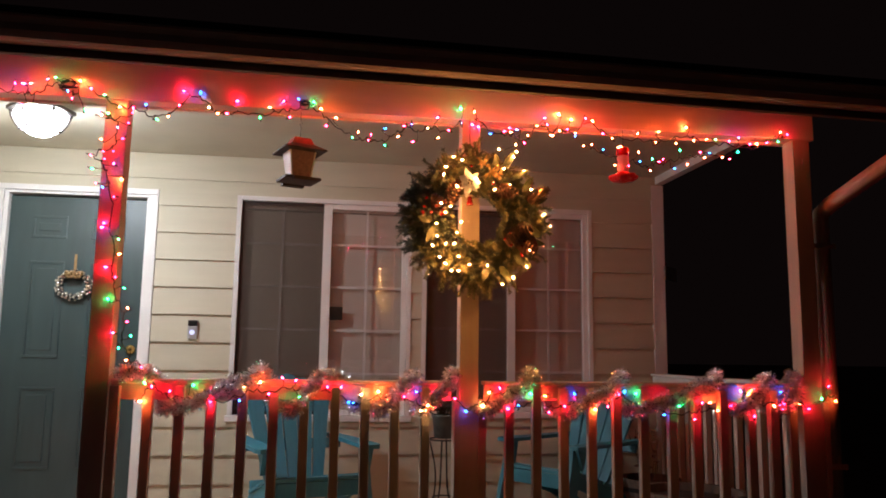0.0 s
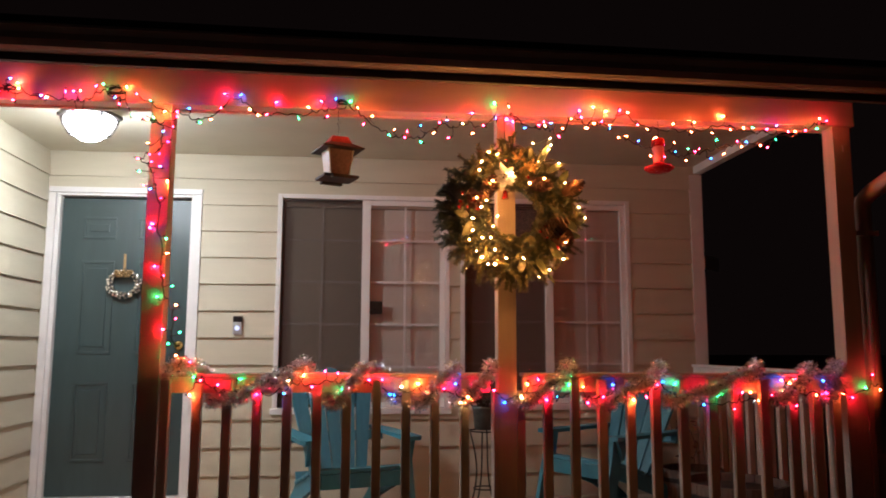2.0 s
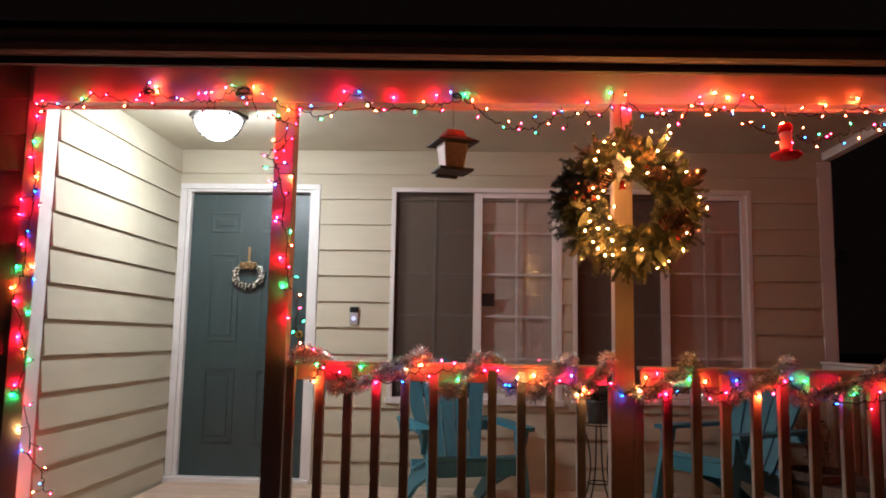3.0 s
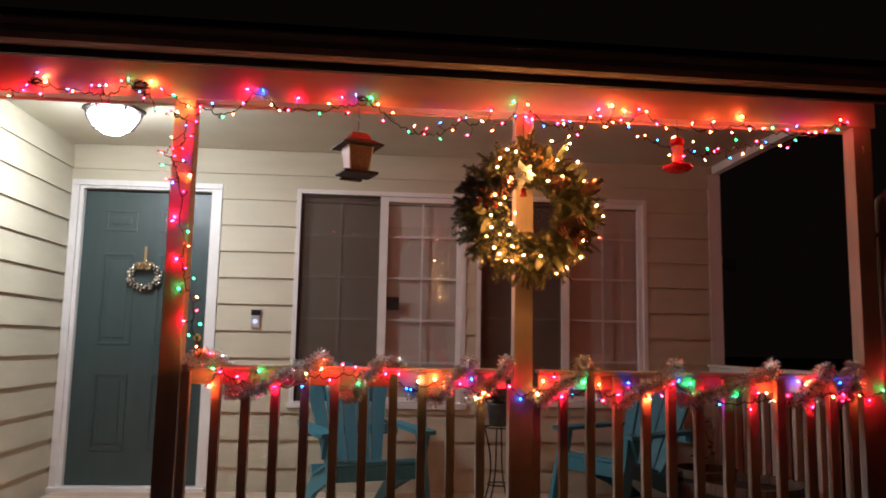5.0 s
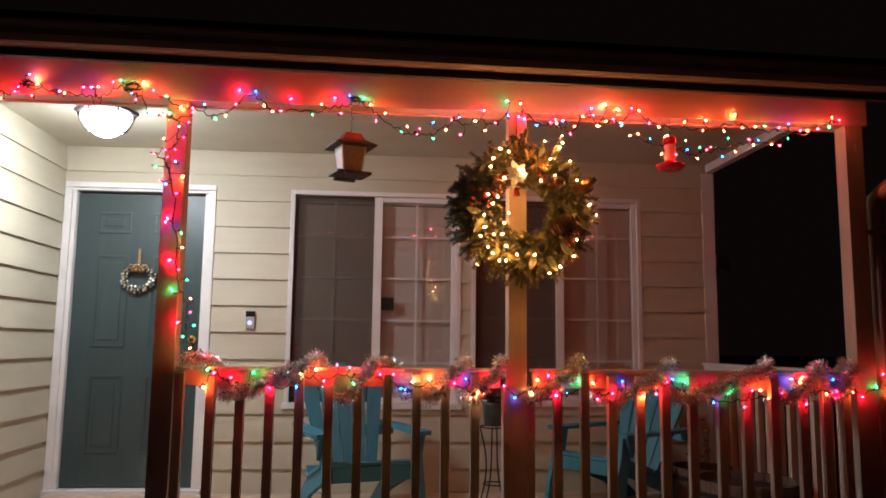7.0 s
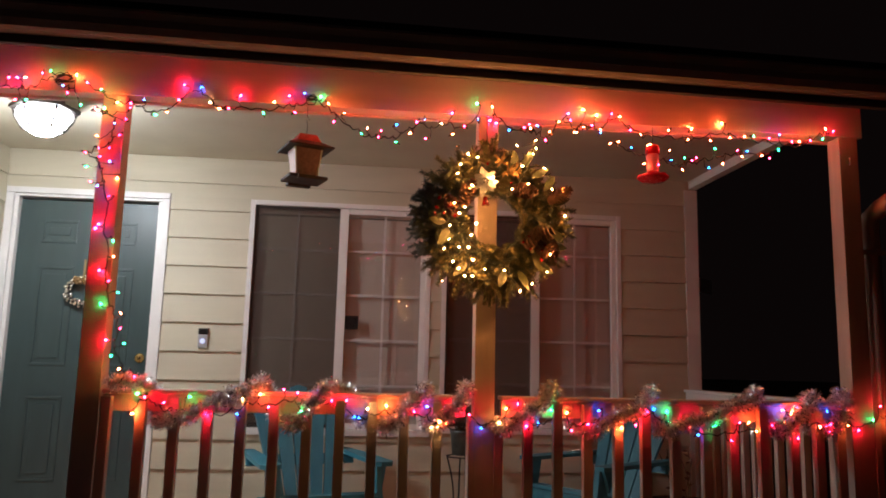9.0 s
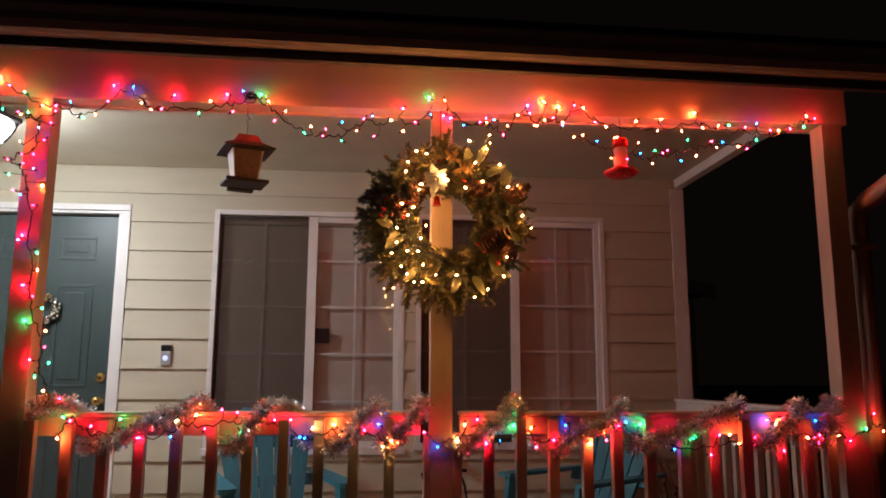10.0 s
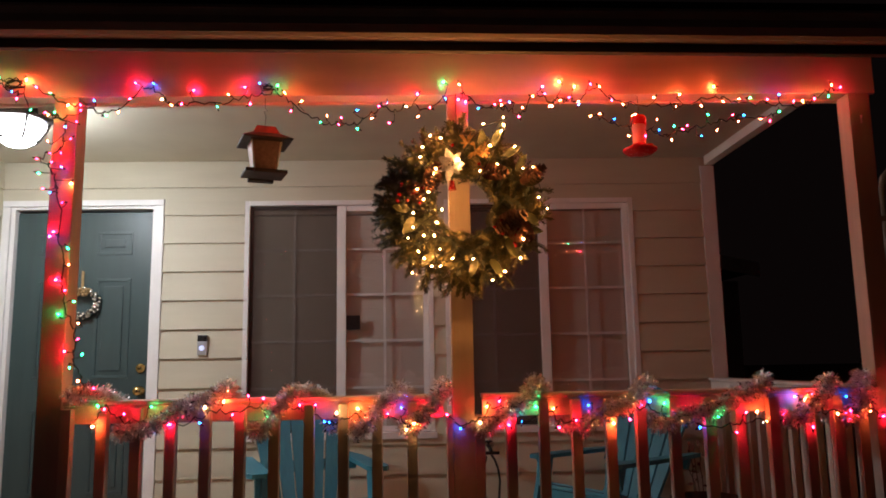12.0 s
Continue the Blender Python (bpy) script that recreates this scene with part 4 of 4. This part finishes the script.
# ---------------- tinsel garland wound round the rail ----------------
# each turn climbs the front of the rail from low to high, then passes over the cap
TURNS = [(-0.80, -0.62), (-0.47, -0.14), (0.03, 0.16), (0.42, 0.56), (0.62, 0.74), (0.93, 1.10), (1.30, 1.55), (1.61, 2.03), (2.12, 2.30), (2.36, 2.44)]


def garland(seed):
    rng = random.Random(seed)
    g = thing("tinsel_garland", "silver tinsel garland wound round the railing", "garland", pose(0, 0, 0))
    run = []
    for i, (a, b) in enumerate(TURNS):
        n = TURNS[i + 1][0] if i + 1 < len(TURNS) else b + 0.03
        front = [Vector((a, F - 0.045, 0.79)), Vector((a * 0.85 + b * 0.15, F - 0.066, 0.802)), Vector((a * 0.65 + b * 0.35, F - 0.068, 0.835)), Vector((a * 0.25 + b * 0.75, F - 0.070, 0.895)), Vector((b, F - 0.045, 0.938))]
        if i == 0:
            front = [Vector((-0.70, F - 0.05, 0.925)), Vector((-0.64, F - 0.03, 0.945)), Vector((-0.57, F, 0.935))]
        over = [Vector((b + 0.03, F + 0.03, 0.950)), Vector(((b + n) / 2, F + 0.115, 0.88)), Vector(((b + n) / 2 + 0.01, F + 0.06, 0.805))]
        run += front + over
    fine = []
    for p, q in zip(run, run[1:]):
        m = max(2, int((q - p).length / 0.004))
        fine += [p.lerp(q, k / m) for k in range(m)]
    # the garland droops and kinks a little along its length
    fine = [p + Vector((0, 0, 0.010 * math.sin(k * 0.11) + 0.007 * math.sin(k * 0.29 + 1))) for k, p in enumerate(fine)]
    wire, strips = bmesh.new(), bmesh.new()
    tube(wire, fine[::4] + [run[-1]], 0.007, 6)
    for p, q in zip(fine, fine[1:] + [fine[-1] + (fine[-1] - fine[-2])]):
        d = (q - p).normalized()
        u = d.orthogonal().normalized()
        v = d.cross(u)
        for _ in range(15):
            a = rng.uniform(0, 2 * math.pi)
            out = (math.cos(a) * u + math.sin(a) * v + d * rng.uniform(-0.5, 0.5)).normalized()
            ln = rng.uniform(0.024, 0.047)
            w = out.cross(Vector((rng.uniform(-1, 1), rng.uniform(-1, 1), rng.uniform(-1, 1)))).normalized() * 0.0021
            bend = Vector((rng.uniform(-0.006, 0.006), rng.uniform(-0.006, 0.006), rng.uniform(-0.010, 0.002)))
            a0, a1, a2 = p, p + out * ln * 0.55, p + out * ln + bend
            vs = [strips.verts.new(t) for t in (a0 - w, a0 + w, a1 + w, a1 - w, a2 + w * 0.6, a2 - w * 0.6)]
            strips.faces.new((vs[0], vs[1], vs[2], vs[3]))
            strips.faces.new((vs[3], vs[2], vs[4], vs[5]))
    part("core_wire", wire, SILVER, g)
    tagged(part("tinsel", strips, SILVER, g, "shiny silver strands"), kind="stuff")
    return g


garland(21)

# ---------------- wreath on the middle post ----------------
WC = Vector((0.835, F - 0.085, 1.66))
wreath = thing("wreath", "large green fir wreath with cones and warm lights on the post", "wreath", Matrix.Translation(WC))
rng = random.Random(11)


def sprig(bm, root, d, length, needle, count):
    """A fir twig: a thin stem with needles on all sides, shorter at the tip."""
    d = d.normalized()
    u = d.orthogonal().normalized()
    v = d.cross(u)
    curve = Vector((rng.uniform(-0.02, 0.02), rng.uniform(-0.02, 0.02), rng.uniform(-0.03, 0.01)))
    def at(t):
        return root + d * length * t + curve * t * t
    w = u * 0.0016
    vs = [bm.verts.new(q) for q in (at(0) - w, at(0) + w, at(1) + w * 0.5, at(1) - w * 0.5)]
    bm.faces.new(vs)
    for k in range(count):
        t = (k + rng.random()) / count
        a = rng.uniform(0, 2 * math.pi)
        out = (math.cos(a) * u + math.sin(a) * v + d * rng.uniform(0.35, 0.9)).normalized()
        ln = needle * (1.05 - 0.35 * t) * rng.uniform(0.75, 1.1)
        p = at(t)
        s = out.cross(d).normalized() * 0.0028
        tip = p + out * ln
        bm.faces.new([bm.verts.new(q) for q in (p - s, p + s, tip + s * 0.5, tip - s * 0.5)])


light_bm, dark_bm = bmesh.new(), bmesh.new()
for k in range(900):
    a = 2 * math.pi * (k + rng.random()) / 900
    ring = 0.212 + rng.uniform(-0.095, 0.075)
    root = Vector((ring * math.cos(a), rng.uniform(-0.05, 0.045), ring * math.sin(a)))
    tang = Vector((-math.sin(a), 0, math.cos(a)))
    outw = Vector((math.cos(a), 0, math.sin(a)))
    d = tang * rng.choice((-1, 1)) * rng.uniform(0.3, 1.0) + outw * rng.uniform(-0.4, 1.0) + Vector((0, rng.uniform(-0.75, 0.15), 0))
    # darker needles: most of the left side, a quarter elsewhere
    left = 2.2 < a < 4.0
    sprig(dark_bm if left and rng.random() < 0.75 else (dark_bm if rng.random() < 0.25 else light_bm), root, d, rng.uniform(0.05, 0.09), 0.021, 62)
# longer tips that stick out past the ring
for a, n in ((175, 9), (190, 9), (205, 8), (160, 8), (145, 4), (218, 5), (268, 6), (280, 5), (92, 5), (60, 3), (20, 3), (330, 4), (235, 4), (125, 4), (300, 4), (350, 3)):
    for _ in range(n):
        b = radians(a + rng.uniform(-7, 7))
        root = Vector((0.25 * math.cos(b), rng.uniform(-0.03, 0.03), 0.25 * math.sin(b)))
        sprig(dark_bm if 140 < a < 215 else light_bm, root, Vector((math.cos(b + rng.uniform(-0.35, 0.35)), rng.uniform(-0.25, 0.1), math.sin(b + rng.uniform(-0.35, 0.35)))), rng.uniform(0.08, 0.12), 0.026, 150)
tagged(part("greenery", light_bm, NEEDLE, wreath, "lighter olive-green fir needles"), kind="stuff")
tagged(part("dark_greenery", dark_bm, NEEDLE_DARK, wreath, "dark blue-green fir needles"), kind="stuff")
part("frame_ring", tube(bmesh.new(), [(0.225 * math.cos(k * math.pi / 20), 0.03, 0.225 * math.sin(k * math.pi / 20)) for k in range(41)], 0.03, 8), NEEDLE_DARK, wreath)
part("hanger", tube(bmesh.new(), [(0, 0.03, 0.25), (-0.01, 0.078, 0.36), (-0.01, 0.08, 0.50)], 0.002, 5), IRON, wreath)


def leaf(bm, root, d, length, width, cup=0.25):
    d = d.normalized()
    s = d.cross(Vector((rng.uniform(-0.3, 0.3), -1, rng.uniform(-0.3, 0.3)))).normalized()
    n = s.cross(d)
    rows = []
    for i in range(6):
        t = i / 5
        w = width * math.sin(math.pi * (0.08 + 0.90 * t)) ** 0.8
        c = root + d * length * t + n * (-0.12 * length * t * t)
        rows.append([bm.verts.new(q) for q in (c - s * w + n * cup * w, c, c + s * w + n * cup * w)])
    for a, b in zip(rows, rows[1:]):
        for i in range(2):
            f = bm.faces.new((a[i], a[i + 1], b[i + 1], b[i]))
            f.smooth = True


def polar(deg, r, y=-0.06):
    return Vector((r * math.cos(radians(deg)), y, r * math.sin(radians(deg))))


# broad leaves
for deg, r, out, ln in ((62, 0.25, 60, 0.11), (48, 0.24, 30, 0.10), (70, 0.23, 85, 0.09), (315, 0.25, 320, 0.11), (322, 0.22, 280, 0.10), (335, 0.26, 350, 0.09), (196, 0.20, 240, 0.10), (205, 0.19, 215, 0.09), (188, 0.21, 170, 0.08), (282, 0.23, 250, 0.09), (295, 0.25, 300, 0.10), (15, 0.26, 20, 0.09), (30, 0.25, 60, 0.09), (350, 0.25, 310, 0.09), (240, 0.23, 225, 0.09)):
    bm = bmesh.new()
    leaf(bm, polar(deg, r, -0.075), Vector((math.cos(radians(out)), -0.35, math.sin(radians(out)))), ln * 0.85, 0.017)
    part("leaf", bm, LEAF, wreath, "broad olive leaf")
# gilded sprays
for deg, r in ((75, 0.21), (84, 0.24), (66, 0.22)):
    bm = bmesh.new()
    for _ in range(16):
        leaf(bm, polar(deg, r, -0.085), Vector((rng.uniform(-1, 1), -0.5, rng.uniform(-1, 1))), rng.uniform(0.025, 0.048), 0.0038)
    tagged(part("gilded_spray", bm, GOLD, wreath, "gold glitter spray"), kind="stuff")


def cone(m, length, radius):
    bm = bmesh.new()
    rows = 9
    for i in range(rows):
        t = i / (rows - 1)
        r = radius * math.sin(math.pi * (0.16 + 0.78 * t)) ** 0.7
        for k in range(9):
            a = 2 * math.pi * (k + 0.5 * (i % 2)) / 9 + i * 0.13
            o = Vector((math.cos(a), math.sin(a), 0))
            s = Vector((-math.sin(a), math.cos(a), 0)) * radius * 0.30
            base = Vector((0, 0, length * t))
            p0, p1 = base + o * r * 0.35, base + o * r + Vector((0, 0, 0.010))
            q = [bm.verts.new(m @ v) for v in (p0 - s * 0.5, p0 + s * 0.5, p1 + s, p1 + o * 0.004 + Vector((0, 0, 0.003)), p1 - s)]
            bm.faces.new(q)
            q2 = [bm.verts.new(m @ (v - Vector((0, 0, 0.004)))) for v in (p0 - s * 0.4, p0 + s * 0.4, p1 + s * 0.9, p1 - s * 0.9)]
            bm.faces.new(q2)
    return bm


for x, z, tilt, ln, r in ((0.135, -0.115, 60, 0.12, 0.046), (0.175, -0.085, 130, 0.11, 0.044), (0.075, 0.125, 100, 0.10, 0.034), (-0.135, 0.045, 20, 0.11, 0.036), (0.235, 0.08, 60, 0.10, 0.034), (-0.16, 0.0, -30, 0.09, 0.032)):
    m = Matrix.Translation((x, -0.075, z)) @ Matrix.Rotation(radians(tilt), 4, "Y") @ Matrix.Rotation(radians(25), 4, "X")
    part("pine_cone", cone(m, ln, r), CONE, wreath, "brown pine cone")
# silver poinsettia
for ring, n, ln in ((0, 7, 0.066), (1, 6, 0.050), (2, 5, 0.032)):
    for k in range(n):
        a = 2 * math.pi * k / n + ring * 0.5
        bm = bmesh.new()
        leaf(bm, Vector((-0.045, -0.098 - 0.010 * ring, 0.145)), Vector((math.cos(a), -0.45 + 0.35 * ((k * 7 + ring) % 3) / 2, math.sin(a))), ln * (0.85 + 0.1 * (k % 3)), 0.0145)
        part("petal", bm, PETAL, wreath, "silver glitter petal")
for k in range(5):
    bm = bmesh.new()
    bmesh.ops.create_icosphere(bm, subdivisions=1, radius=0.006, matrix=Matrix.Translation((-0.045 + 0.009 * math.cos(k * 1.3), -0.128, 0.145 + 0.009 * math.sin(k * 1.3))))
    part("flower_bead", bm, SILVER, wreath)
for k in range(26):
    a, r = rng.choice((165, 172, 180, 60, 95, 310, 325)), 0.15 + 0.12 * rng.random()
    p = polar(a + rng.uniform(-10, 10), r, -0.10)
    bm = bmesh.new()
    bmesh.ops.create_icosphere(bm, subdivisions=2, radius=0.0065, matrix=Matrix.Translation(p))
    for f in bm.faces:
        f.smooth = True
    part("berry", bm, BERRY, wreath, "red berry")
bm = lathe(bmesh.new(), [(0.004, 0.040), (0.010, 0.036), (0.013, 0.014), (0.016, 0.0), (0.014, 0.0)], 14, (-0.04, -0.095, 0.045))
part("red_bell", bm, BERRY, wreath, "small red bell")

lights = thing("wreath_lights", "warm white fairy lights wound through the wreath", "string lights", Matrix.Translation(WC))
cordpts = []
BACK = [(WC.x - 0.20 + 0.10 * (k % 3) / 2 + 0.02 * math.sin(k * 2.3), 1.40 + 0.037 * k) for k in range(13)]
for x, z in sorted(WREATH_BULBS + BACK, key=lambda p: math.atan2(p[1] - WC.z, p[0] - WC.x)):
    rear = (x, z) in BACK
    root = Vector((x - WC.x, 0.062 if rear else -0.130 + rng.uniform(-0.012, 0.015), z - WC.z))
    d = Vector((rng.uniform(-1, 1), 0.6 if rear else rng.uniform(-1.0, -0.2), rng.uniform(-1, 1))).normalized()
    ob = part("bulb", bulb_mesh("rear", WARM_REAR) if rear else bulb_mesh("warm", WARM), None, lights)
    ob.matrix_basis = Matrix.Translation(root) @ d.to_track_quat("Z", "Y").to_matrix().to_4x4() @ Matrix.Scale(1.05 if rear else 0.55, 4)
    cordpts += [root - d * 0.012, root - d * 0.02 + Vector((rng.uniform(-0.02, 0.02), 0.03, rng.uniform(-0.02, 0.02)))]
part("cord", tube(bmesh.new(), cordpts, 0.0015, 4), CORD, lights)

# ---------------- small pieces of the setting ----------------
lap_boards(wall_north, -2.06, 2.574, CEIL + 0.02, lambda s, o, z: (s, W - o, z), NORTH_HOLES, -0.02)
lap_boards(wall_west, 3.722, W - 0.002, CEIL + 0.0, lambda s, o, z: (WEST + o, s, z), (), -0.02)
lap_boards(wall_front, -7.0, WEST - 0.097, BEAM_HI, lambda s, o, z: (s, 3.63 - o, z))
plank_mesh = mesh_of("deck_board", slab(-2.0, 2.655, 0.0, 0.132, -0.034, 0.0, bevel=0.003), DECK)
for k in range(14):
    ob = part("deck_board", plank_mesh, None, porch)
    ob.location = (0, 3.41 + k * 0.1385, 0)
